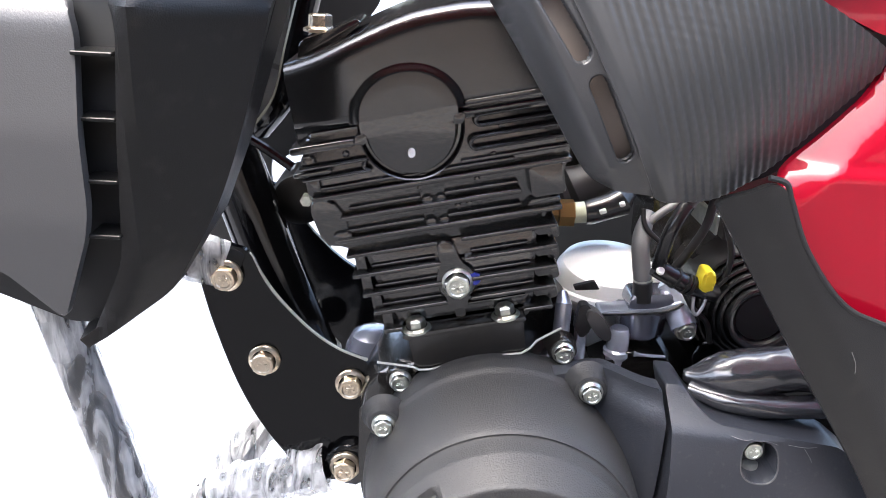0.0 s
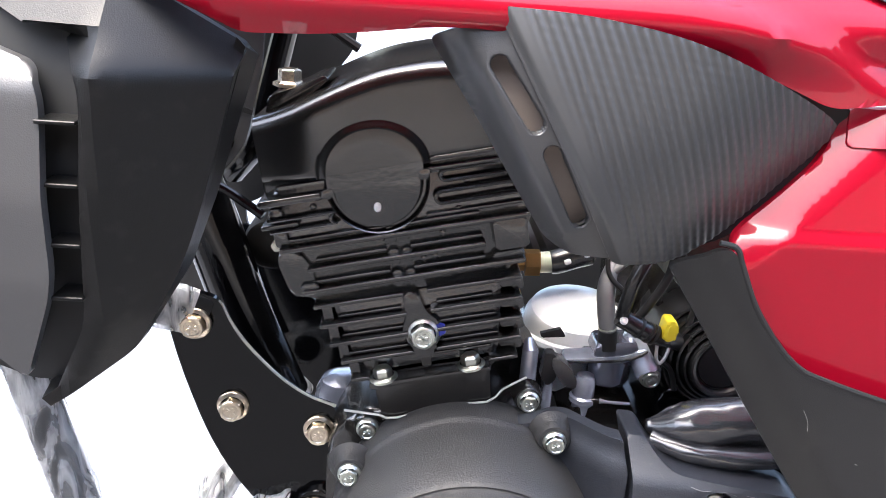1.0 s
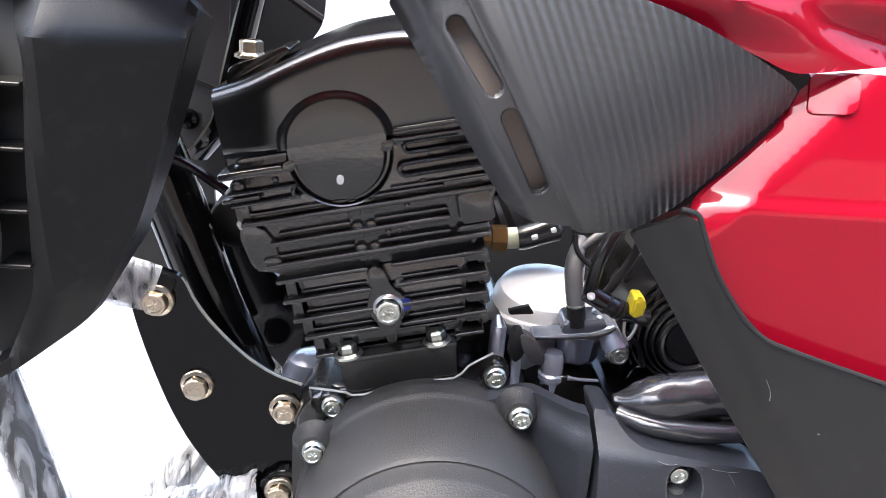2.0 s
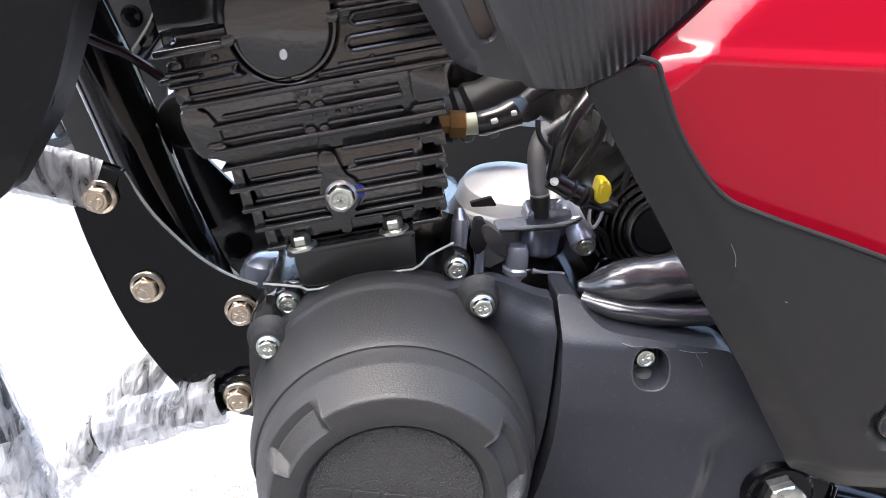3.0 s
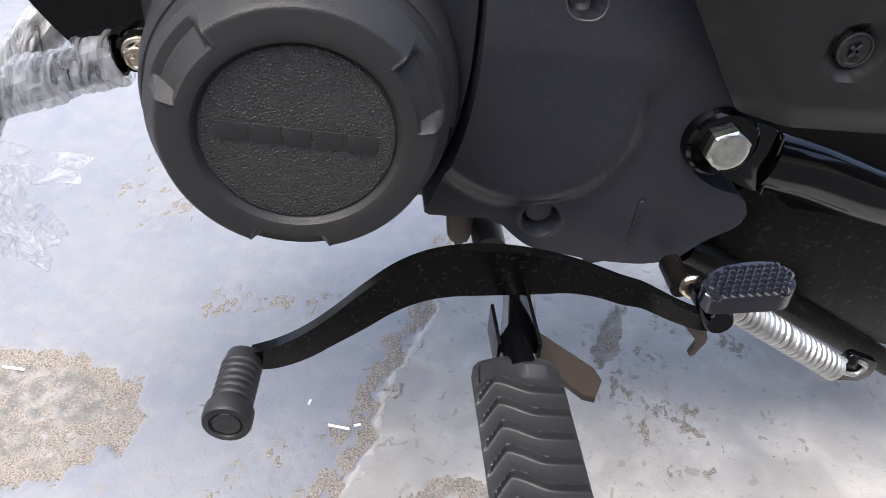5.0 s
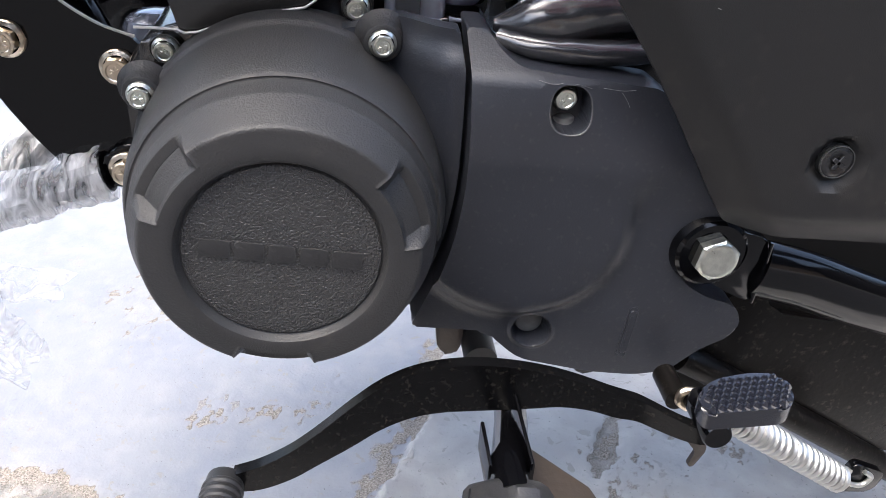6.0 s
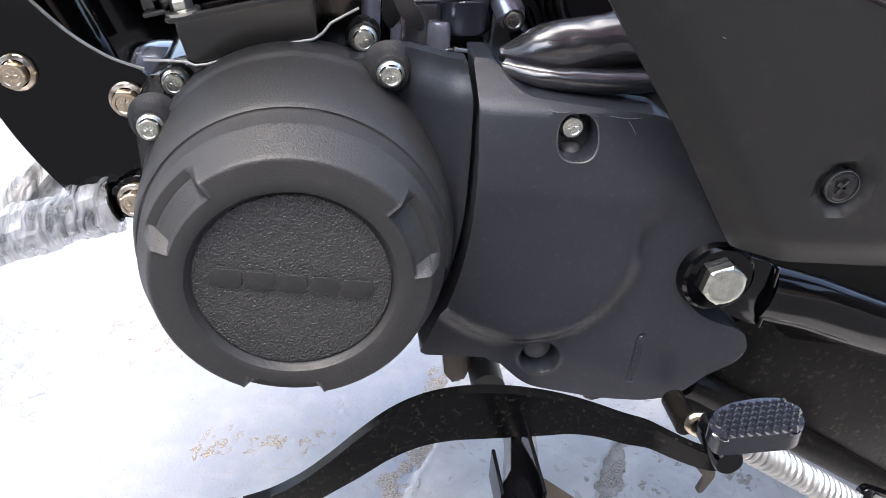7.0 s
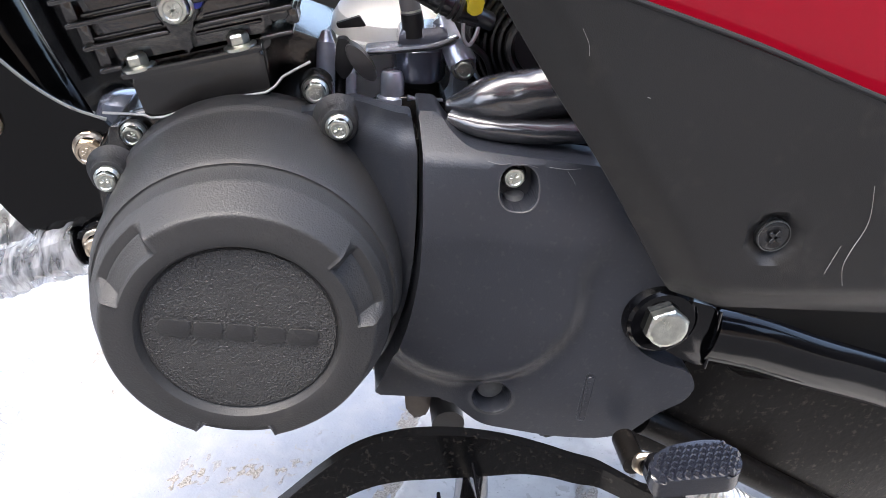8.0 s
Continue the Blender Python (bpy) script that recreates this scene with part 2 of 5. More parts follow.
def disc(x, z, r, n=24, a0=0.0, a1=360.0):
    full = abs(a1 - a0) >= 359.9
    return [(x + r * math.cos(radians(a0 + (a1 - a0) * i / (n if full else n - 1))), z + r * math.sin(radians(a0 + (a1 - a0) * i / (n if full else n - 1)))) for i in range(n)]


def prism(outline, y0, y1, bevel=0.0, seg=2, into=None):
    """An outline in x and z, from its front at y0 to its back at y1, the front's rim bevelled."""
    bm = bmesh.new()
    front = [bm.verts.new((p[0], y0, p[1])) for p in outline]
    back = [bm.verts.new((p[0], y1, p[1])) for p in outline]
    f = bm.faces.new(front)
    bm.faces.new(back[::-1])
    k = len(outline)
    for i in range(k):
        bm.faces.new((front[i], back[i], back[(i + 1) % k], front[(i + 1) % k]))
    if bevel:
        bmesh.ops.bevel(bm, geom=list(f.edges), offset=bevel, segments=seg, affect="EDGES", profile=0.5, clamp_overlap=True)
    bmesh.ops.recalc_face_normals(bm, faces=bm.faces)
    return join(into, bm) if into else bm


def join(a, b):
    me = bpy.data.meshes.new("tmp")
    b.to_mesh(me)
    b.free()
    a.from_mesh(me)
    bpy.data.meshes.remove(me)
    return a


def gridded(bm, step, zstep=None):
    """Cut the faces into cells, so that a surface can be curved."""
    for axis, st in ((0, step), (2, zstep or step)):
        lo, hi = min(v.co[axis] for v in bm.verts), max(v.co[axis] for v in bm.verts)
        k = int((hi - lo) / st)
        for i in range(1, k + 1):
            co, no = [0, 0, 0], [0, 0, 0]
            co[axis], no[axis] = lo + (hi - lo) * i / (k + 1), 1
            bmesh.ops.bisect_plane(bm, geom=bm.verts[:] + bm.edges[:] + bm.faces[:], plane_co=co, plane_no=no, dist=1e-6)
    return bm


def bent(bm, f):
    for v in bm.verts:
        v.co.y += f(v.co.x, v.co.z)
    return bm


def moved(bm, m):
    bmesh.ops.transform(bm, matrix=m, verts=bm.verts)
    return bm


def lathe(profile, x, z, n=64, warp=None, a0=0.0):
    """A profile of (radius, y) turned about a line along y through (x, z)."""
    bm = bmesh.new()
    rings = []
    for r, y in profile:
        if r < 1e-6:
            rings.append([bm.verts.new((x, y, z))])
            continue
        ring = []
        for i in range(n):
            a = a0 + 2 * math.pi * i / n
            dy = warp(r, math.degrees(a) % 360) if warp else 0.0
            ring.append(bm.verts.new((x + r * math.cos(a), y + dy, z + r * math.sin(a))))
        rings.append(ring)
    for p, q in zip(rings, rings[1:]):
        for i in range(n):
            j = (i + 1) % n
            if len(p) == 1 and len(q) == 1:
                continue
            if len(p) == 1:
                bm.faces.new((p[0], q[j], q[i]))
            elif len(q) == 1:
                bm.faces.new((p[i], p[j], q[0]))
            else:
                bm.faces.new((p[i], p[j], q[j], q[i]))
    return bm


def tube(path, radius, n=14, flat=1.0, cap=True, up=None, wrinkle=0.0, seed=0):
    """A tube along a path; radius is a number or one for each point; flat squeezes it along its second axis."""
    bm = bmesh.new()
    pts = [Vector(p) for p in path]
    side, rings = None, []
    for i, p in enumerate(pts):
        d = (pts[min(i + 1, len(pts) - 1)] - pts[max(i - 1, 0)]).normalized()
        if side is None:
            ref = Vector(up) if up else (Vector((0, 0, 1)) if abs(d.z) < 0.9 else Vector((1, 0, 0)))
            side = d.cross(ref).normalized()
        side = (side - d * side.dot(d)).normalized()
        other = d.cross(side)
        r = radius[min(i, len(radius) - 1)] if isinstance(radius, (list, tuple)) else radius
        ring = []
        for k in range(n):
            a = 2 * math.pi * k / n
            w = 1.0
            if wrinkle:
                q = p * 70 + Vector((math.cos(a), math.sin(a), seed)) * 2.3
                w += wrinkle * (noise.noise(q) + 0.6 * noise.noise(q * 2.7))
            ring.append(bm.verts.new(p + (side * math.cos(a) + other * math.sin(a) * flat) * r * w))
        rings.append(ring)
    for p, q in zip(rings, rings[1:]):
        for k in range(n):
            bm.faces.new((p[k], p[(k + 1) % n], q[(k + 1) % n], q[k]))
    if cap:
        bm.faces.new(rings[0][::-1])
        bm.faces.new(rings[-1])
    return bm


def box(x0, x1, y0, y1, z0, z1, bevel=0.0, seg=2):
    bm = bmesh.new()
    bmesh.ops.create_cube(bm, size=1, matrix=Matrix.Translation(((x0 + x1) / 2, (y0 + y1) / 2, (z0 + z1) / 2)) @ Matrix.Diagonal((x1 - x0, y1 - y0, z1 - z0, 1)))
    if bevel:
        bmesh.ops.bevel(bm, geom=bm.edges[:], offset=bevel, segments=seg, affect="EDGES", profile=0.5, clamp_overlap=True)
    return bm


def step(x, a, b):
    t = min(1.0, max(0.0, (x - a) / (b - a)))
    return t * t * (3 - 2 * t)


def bolt_mesh(name, material, hexr, flange, height=0.006):
    """A flanged hexagon head that faces -y, chamfered round, with a dished face."""
    bm = lathe([(0, 0.002), (flange, 0.002), (flange, -0.0006), (flange * 0.95, -0.0014), (hexr * 0.98, -0.0026)], 0, 0, 32)
    y1 = -height
    join(bm, lathe([(hexr, -0.002), (hexr, y1 + 0.0014), (hexr * 0.90, y1 + 0.0006), (0, y1 + 0.0006)], 0, 0, 6))
    join(bm, lathe([(hexr * 0.91, y1 + 0.0009), (hexr * 0.86, y1 + 0.0002), (hexr * 0.76, y1), (hexr * 0.66, y1), (hexr * 0.58, y1 + 0.0005), (0, y1 + 0.0005)], 0, 0, 28))
    for a in (20, 95, 150):
        join(bm, moved(box(-hexr * 0.42, hexr * 0.42, y1 - 0.0001, y1 + 0.0008, -hexr * 0.09, hexr * 0.09, 0.0002, 1), Matrix.Rotation(radians(a), 4, "Y")))
    return mesh_of(bm, name, material, 25)


def densify(bm, x0, x1, z0, z1, st):
    """Finer cells within a window."""
    for axis, lo, hi in ((0, x0, x1), (2, z0, z1)):
        k = max(1, int((hi - lo) / st))
        for i in range(k + 1):
            co, no = [0, 0, 0], [0, 0, 0]
            co[axis], no[axis] = lo + (hi - lo) * i / k, 1
            fs = [f for f in bm.faces if x0 <= f.calc_center_median().x <= x1 and z0 <= f.calc_center_median().z <= z1]
            es = list({e for f in fs for e in f.edges})
            vs = list({v for f in fs for v in f.verts})
            bmesh.ops.bisect_plane(bm, geom=vs + es + fs, plane_co=co, plane_no=no, dist=1e-6)
    return bm


# ---- ground ----
def axis_points(lo, hi, fine, far):
    core = list(np.arange(lo, hi, fine))
    grow, d = [], fine
    while sum(grow) < far:
        d *= 1.25
        grow.append(d)
    out = np.cumsum(grow)
    return np.array([*(lo - out[::-1]), *core, *(core[-1] + out)])


def ground():
    xs, ys = axis_points(-0.50, 0.60, 0.0030, 60), axis_points(0.32, 0.95, 0.0034, 60)
    X, Y = np.meshgrid(xs, ys)
    Z, W, core = np.zeros_like(X), np.zeros_like(X), np.zeros_like(X)

    rng = np.random.RandomState(4)

    def field(freq, k=14):
        """A smooth random field with waves about 1/freq long."""
        out = np.zeros_like(X)
        for _ in range(k):
            a, f, ph = rng.uniform(0, 2 * math.pi), freq * rng.uniform(0.6, 1.7), rng.uniform(0, 2 * math.pi)
            out += np.cos(2 * math.pi * f * (X * math.cos(a) + Y * math.sin(a)) + ph)
        return out / math.sqrt(k)

    coarse, mid, fine = field(9), field(28), field(75)
    wobble = 0.45 * coarse + 0.4 * mid + 0.3 * fine

    def blob(cx, cy, rx, ry, turn, rough, sharp=0.004):
        a = radians(turn)
        u, v = (X - cx) * math.cos(a) + (Y - cy) * math.sin(a), -(X - cx) * math.sin(a) + (Y - cy) * math.cos(a)
        return np.clip((1 + rough * wobble - np.hypot(u / rx, v / ry)) * min(rx, ry) / sharp + 0.5, 0, 1)

    for cx, cy, rx, ry, turn, rough, deep in [(-0.237, 0.470, 0.118, 0.072, -8, 0.11, 0.005), (0.145, 0.352, 0.05, 0.03, 0, 0.2, 0.004), (0.318, 0.545, 0.012, 0.045, -25, 0.35, 0.003)]:
        k = blob(cx, cy, rx, ry, turn, rough)
        Z -= deep * k
        W = np.maximum(W, k)
        core = np.maximum(core, blob(cx, cy, rx * 0.86, ry * 0.80, turn, rough, 0.012))
    # worn scabs in the paint
    for cx, cy, rx, ry, turn, much in [(-0.075, 0.60, 0.035, 0.016, 40, 0.9), (-0.03, 0.60, 0.03, 0.012, 10, 0.9), (-0.07, 0.47, 0.012, 0.010, 0, 0.9), (0.0, 0.40, 0.05, 0.03, 30, 0.8), (0.33, 0.47, 0.03, 0.09, 10, 0.8), (-0.14, 0.80, 0.06, 0.05, 0, 0.8), (0.05, 0.62, 0.03, 0.02, 30, 0.7), (-0.02, 0.51, 0.02, 0.012, 60, 0.8), (0.42, 0.55, 0.05, 0.05, 0, 0.7)]:
        k = blob(cx, cy, rx, ry, turn, 0.7, 0.006) * np.clip(0.6 + 1.2 * fine + 0.5 * mid, 0, 1)
        W = np.maximum(W, 0.6 * much * k)
        Z -= 0.0009 * k
    # the seam between two pours: one side a little proud, with sand along it
    line = 0.098 + (Y - 0.48) * 0.40 + 0.008 * coarse + 0.003 * mid + 0.0022 * fine
    off = X - line
    pour = 1 / (1 + np.exp(np.clip(-off / 0.0015, -50, 50)))
    Z += 0.004 * pour * np.clip((1.2 - Y) / 0.4, 0, 1)
    W = np.maximum(W, np.clip(1.1 * np.exp(-((off + 0.014) / 0.020) ** 2) * (0.66 + 0.28 * mid + 0.25 * fine), 0, 1) * np.clip((1.0 - Y) / 0.3, 0, 1))
    ridge = np.exp(-((off - 0.0015) / 0.0042) ** 2) * np.clip(0.75 + 0.5 * fine, 0, 1) * np.clip((1.0 - Y) / 0.3, 0, 1)
    Z += 0.0022 * ridge
    rows, cols = X.shape
    near = (np.abs(X) < 0.9) & (Y > 0.1) & (Y < 1.2)
    for r, c in np.argwhere(near):
        p = Vector((X[r, c], Y[r, c], 0))
        Z[r, c] += 0.0011 * noise.noise(p * 22) + (0.0020 * W[r, c] + 0.0003) * noise.noise(p * 95) + 0.0028 * W[r, c] * abs(noise.noise(p * 48))
    verts = np.stack([X.ravel(), Y.ravel(), Z.ravel()], 1)
    i = np.arange(rows * cols).reshape(rows, cols)
    faces = np.stack([i[:-1, :-1].ravel(), i[:-1, 1:].ravel(), i[1:, 1:].ravel(), i[1:, :-1].ravel()], 1)
    me = bpy.data.meshes.new("ground")
    me.from_pydata(verts.tolist(), [], faces.tolist())
    at = me.attributes.new("worn", "FLOAT", "POINT")
    at.data.foreach_set("value", W.ravel().astype(np.float32))
    at = me.attributes.new("core", "FLOAT", "POINT")
    at.data.foreach_set("value", core.ravel().astype(np.float32))
    at = me.attributes.new("ridge", "FLOAT", "POINT")
    at.data.foreach_set("value", ridge.ravel().astype(np.float32))
    at = me.attributes.new("pour", "FLOAT", "POINT")
    at.data.foreach_set("value", pour.ravel().astype(np.float32))
    me.materials.append(CONCRETE)
    me.shade_smooth()
    return tagged(new("ground", me), "blue-grey painted cement floor, chipped to sandy patches", "floor", kind="structure")


ground()


# ---- unseen walls behind the camera, added to shape reflections ----
def unseen_walls():
    brown_wall = mat("brown_reflection_wall", (0.52, 0.38, 0.27), 0.85, grain=0.3, grain_size=120, blotch=0.15, blotch_size=2)
    shade = mat("dark_reflection_wall", (0.020, 0.020, 0.022), 0.7, grain=0.3, grain_size=120, blotch=0.2, blotch_size=2)
    for name, args, label, material in (
        ("wall_south", (-6.0, 6.0, -4.2, -4.05, 0.0, 0.9), "unseen brown wall added for warm reflections", brown_wall),
        ("wall_south_upper", (-6.0, 6.0, -4.2, -4.05, 0.9, 3.8), "unseen dark upper wall added to darken reflections", shade),
        ("wall_west", (-6.15, -6.0, -4.2, 1.0, 0.0, 2.2), "unseen dark side wall added for reflections", shade),
        ("wall_east", (6.0, 6.15, -4.2, 1.0, 0.0, 2.2), "unseen dark side wall added for reflections", shade),
    ):
        solid(name, box(*args, 0.01, 1), material, label, "wall", kind="structure")


unseen_walls()


# unseen dark ground added before the floor, so glossy black parts reflect less
def road():
    dark_strip = mat("dark_front_strip", (0.05, 0.05, 0.052), 0.8, grain=0.6, grain_size=300, blotch=0.3, blotch_size=3)
    solid("road", box(-5.98, 5.98, -2.0, 0.14, -0.05, 0.006, 0.004, 1), dark_strip, "unseen dark strip added in front to darken reflections", "road", kind="structure")


road()

# ---- the motorcycle ----
bike = thing("motorcycle", "new red motorcycle with black engine and plastic-wrapped crash guard", "motorcycle", (0.1, 0.6, 0))

M6 = bolt_mesh("bolt", ZINC, 0.0062, 0.0075, 0.0058)
M8 = bolt_mesh("bolt", YZINC, 0.0085, 0.0112, 0.0088)


def bolt(me, x, y, z, parent, turn=0, label=""):
    return shared("bolt", me, pose(x, y, z, 0, turn, 0), parent, label)


# -- generator cover --
CX, CZ = 0.040, 0.350


def cover_base(r):
    """The front of the cover between its cap and its step."""
    if r < 0.0670:
        return 0.3356 + 0.12 * max(0.0, r - 0.0585)
    return 0.3386 + 2.2 * (r - 0.0690) if r > 0.0690 else 0.3366 + 0.95 * (r - 0.0670)


def cover_warp(r, a):
    dy = 0.0
    for mid in (143.5, 22.0, 263.5):
        d = abs((a - mid + 180) % 360 - 180)
        if r < 0.0588 or r > 0.0760 or d > 22:
            continue
        # a pocket with a flat floor, open to the rim, with sloped ends and a fine lip
        floor = max(0.0, 0.3392 + 1.05 * (r - 0.060) - cover_base(r)) if r < 0.0690 else max(0.0, 0.3487 + 0.2 * (r - 0.0690) - cover_base(r))
        inner = min(1.0, max(0.0, (r - 0.0596) / 0.0012))
        end = min(1.0, max(0.0, (17.6 - d) / 4.2))
        outer = 1.0 - min(1.0, max(0.0, (r - 0.0738) / 0.0010))
        dy += floor * inner * end * outer
        dy -= 0.0007 * math.exp(-((d - 18.1) / 0.6) ** 2) * step(r, 0.0590, 0.0600) * (1 - step(r, 0.0730, 0.0745))
    for mid in (190.0, 344.0):
        d = abs((a - mid + 180) % 360 - 180)
        dy += 0.010 * (1 - step(d, 7.0, 8.0)) * step(r, 0.0778, 0.0784) * (1 - step(r, 0.0830, 0.0838))
    return dy


def generator_cover():
    prof = [(0, 0.3405), (0.03, 0.3405), (0.0492, 0.3405), (0.0500, 0.3398), (0.0508, 0.3372), (0.0516, 0.3360), (0.0530, 0.3355), (0.0560, 0.3355)]
    prof += [(0.0585 + 0.0005 * i, 0.3356 + 0.00006 * i) for i in range(17)]
    prof += [(0.0675, 0.3369), (0.0680, 0.3373), (0.0685, 0.3379), (0.0690, 0.3386)]
    prof += [(0.0690 + 0.0004 * i, 0.3386 + 0.00088 * i) for i in range(1, 21)]
    prof += [(0.0772, 0.3580), (0.0777, 0.3630), (0.0783, 0.3676), (0.0788, 0.3692), (0.0794, 0.3694), (0.0801, 0.3692), (0.0809, 0.3701), (0.0819, 0.3724), (0.0831, 0.3766), (0.0846, 0.3845), (0.0855, 0.3990), (0.0866, 0.415), (0.0874, 0.424), (0.0882, 0.4262), (0.0893, 0.4275), (0.0899, 0.4300), (0.0899, 0.452)]
    ob = part("generator_cover", lathe(prof, CX, CZ, 720, cover_warp), COVER, bike, "round matte black generator cover with three notches")
    part("cap", lathe([(0, 0.3396), (0.048, 0.3396), (0.0487, 0.3402), (0.0487, 0.342)], CX, CZ, 96), LEATHER, ob, "leather-grained round cap")
    # raised maker's mark as plain blocks
    slant = Matrix.Translation((0.0395, 0, 0.3502)) @ Matrix.Rotation(radians(7.0), 4, "Y")
    for x0, x1 in ((-0.0395, -0.0245), (-0.0225, -0.0085), (-0.0065, 0.0070), (0.0090, 0.0225), (0.0245, 0.0395)):
        bar = prism(rounded([(x0, -0.0048), (x1, -0.0048), (x1, 0.0048), (x0, 0.0048)], 0.0016), 0.3387, 0.3402, 0.0004, 2)
        part("raised_mark", moved(bar, slant), COVER, ob)
    flat = prism(rounded([(0.0, 0.43, 0.01), (0.03, 0.432, 0.01), (0.082, 0.436, 0.004), (0.1000, 0.4430, 0.003), (0.1290, 0.4440, 0.002), (0.1322, 0.425, 0.003), (0.1325, 0.391, 0.01), (0.1315, 0.360, 0.01), (0.1270, 0.328, 0.02), (0.1155, 0.289, 0.01), (0.1050, 0.266, 0.01), (0.06, 0.262, 0.01), (0.0, 0.30, 0.02)], 0.008), 0.394, 0.406, 0.0025, 3)
    gridded(flat, 0.004)
    bent(flat, lambda x, z: 0.032 * (1 - step(x, 0.088, 0.130)) + 0.004 * step(z, 0.4275, 0.4290) + 0.004 * step(z, 0.4350, 0.4365))
    part("cover_plate", flat, CHAINCASE, ob, "flat matte black side of the cover")
    for x, z, y, nx, nz in ((0.0905, 0.431, 0.418, 0.088, 0.410), (-0.037, 0.400, 0.420, -0.02, 0.385)):
        b = lathe([(0, y), (0.0088, y), (0.0098, y + 0.0006), (0.0104, y + 0.0020), (0.0108, y + 0.005), (0.0118, y + 0.008), (0.0150, y + 0.012)], x, z, 40)
        part("boss", b, COVER, ob)
        bolt(M6, x, y - 0.001, z, ob, 10 if x > 0 else 25)
    return ob


generator_cover()


# -- sprocket cover --
def upright(profile, x, y, z, n=40):
    """A profile of (radius, height) turned about an upright line."""
    return moved(lathe(profile, 0, 0, n), Matrix.Translation((x, y, z)) @ Matrix.Rotation(radians(90), 4, "X"))


def sprocket_surface(x, z):
    y = 0.3870 - 0.12 * (x - 0.135)
    y -= 0.0066 * (1 - step(math.hypot(x - 0.165, (z - 0.345) * 0.98), 0.0565, 0.0675 + 0.034 * step(z, 0.352, 0.392)))
    y += 0.16 * max(0.0, z - 0.383 + 0.045 * (x - 0.135)) + 0.75 * max(0.0, z - 0.4225)
    u, v = (x - 0.1860) / 0.0106, (z - 0.4098) / 0.0120
    hole = 1 - step((abs(u) ** 2.5 + abs(v) ** 2.5) ** 0.4, 0.90, 1.0)
    y += 0.0160 * hole
    h2 = 1 - step(math.hypot(x - 0.181, z - 0.268), 0.0098, 0.0118)
    y += 0.012 * h2
    rim = math.exp(-((math.hypot(x - 0.181, z - 0.268) - 0.0125) / 0.0014) ** 2)
    y -= 0.0008 * rim
    return y


HOLE = mat("dull_hole_metal", (0.15, 0.15, 0.145), 0.40, metal=0.4, grain=0.8, grain_size=180, blotch=0.6, blotch_size=160)


def sprocket_cover():
    o = rounded([(0.1335, 0.4425, 0.002), (0.1445, 0.4425, 0.003), (0.150, 0.4350, 0.004), (0.160, 0.4280, 0.006), (0.232, 0.4215, 0.004), (0.300, 0.372, 0.01), (0.290, 0.356, 0.01), (0.272, 0.350, 0.012), (0.259, 0.335, 0.012), (0.2585, 0.318, 0.012), (0.266, 0.307, 0.012), (0.280, 0.2985, 0.012),
                 (0.297, 0.2945, 0.008), (0.3035, 0.286, 0.006), (0.3030, 0.273, 0.006), (0.284, 0.2600, 0.006), (0.268, 0.2420, 0.006), (0.248, 0.2375, 0.006), (0.220, 0.2380, 0.010), (0.175, 0.2455, 0.010), (0.162, 0.2570, 0.010), (0.154, 0.2655, 0.006), (0.108, 0.2655, 0.004), (0.1180, 0.289, 0.01), (0.1298, 0.328, 0.02), (0.1343, 0.360, 0.01), (0.1352, 0.391, 0.01), (0.1350, 0.425, 0.003)], 0.008)
    bm = prism(o, 0.0, 0.03, 0.0025, 3)
    gridded(bm, 0.004)
    densify(bm, 0.172, 0.200, 0.395, 0.4245, 0.0006)
    densify(bm, 0.164, 0.198, 0.252, 0.285, 0.0008)
    bent(bm, sprocket_surface)
    ob = part("sprocket_cover", bm, CHAINCASE, bike, "matte black front sprocket cover with rounded bulge", 40)
    rim = []
    for k in range(49):
        a = k * math.pi / 24
        ca, sa = math.cos(a), math.sin(a)
        f = 1.03 / (abs(ca) ** 2.5 + abs(sa) ** 2.5) ** 0.4
        rim.append((0.1860 + 0.0106 * f * ca, sprocket_surface(0.1860 + 0.0106 * 1.06 * f * ca, 0.4098 + 0.0120 * 1.06 * f * sa) + 0.0003, 0.4098 + 0.0120 * f * sa))
    part("hole_rim", tube(rim, 0.00055, 6), SILVERGREY, ob, "thin worn rim of the bolt hole")
    bolt(M6, 0.1842, 0.3915, 0.4135, ob, 15)
    part("hole_floor", upright([(0, 0.0022), (0.0034, 0.0018), (0.0056, 0.0004), (0.0064, -0.002), (0.0064, -0.005)], 0.1862, 0.3948, 0.4012, 24), HOLE, ob, "bare metal seen in the bolt hole")
    part("hole_floor", lathe([(0, 0.3908), (0.0078, 0.3908), (0.0088, 0.3940)], 0.1815, 0.2675, 24), HOLE, ob, "worn metal seen in the hole")
    mark = prism(rounded([(0.2360, 0.2545), (0.2400, 0.2545), (0.2420, 0.2865), (0.2380, 0.2865)], 0.002), 0.0, 0.002, 0.0005, 1)
    bent(mark, lambda x, z: sprocket_surface(x, z) - 0.0007)
    part("moulded_mark", mark, CHAINCASE, ob)
    loop = rounded([(0.2345, 0.2525), (0.2400, 0.2515), (0.2430, 0.2885), (0.2375, 0.2895)], 0.0025, 5)
    part("moulded_rim", tube([(x, sprocket_surface(x, z) + 0.0001, z) for x, z in loop + loop[:1]], 0.00055, 6), CHAINCASE, ob)
    for i in range(5):
        z = 0.2585 + i * 0.0052
        m2 = prism(rounded([(0.2372 + 0.0003 * i, z), (0.2395 + 0.0003 * i, z), (0.2395 + 0.0003 * i, z + 0.0036), (0.2372 + 0.0003 * i, z + 0.0036)], 0.0008), 0.0, 0.002)
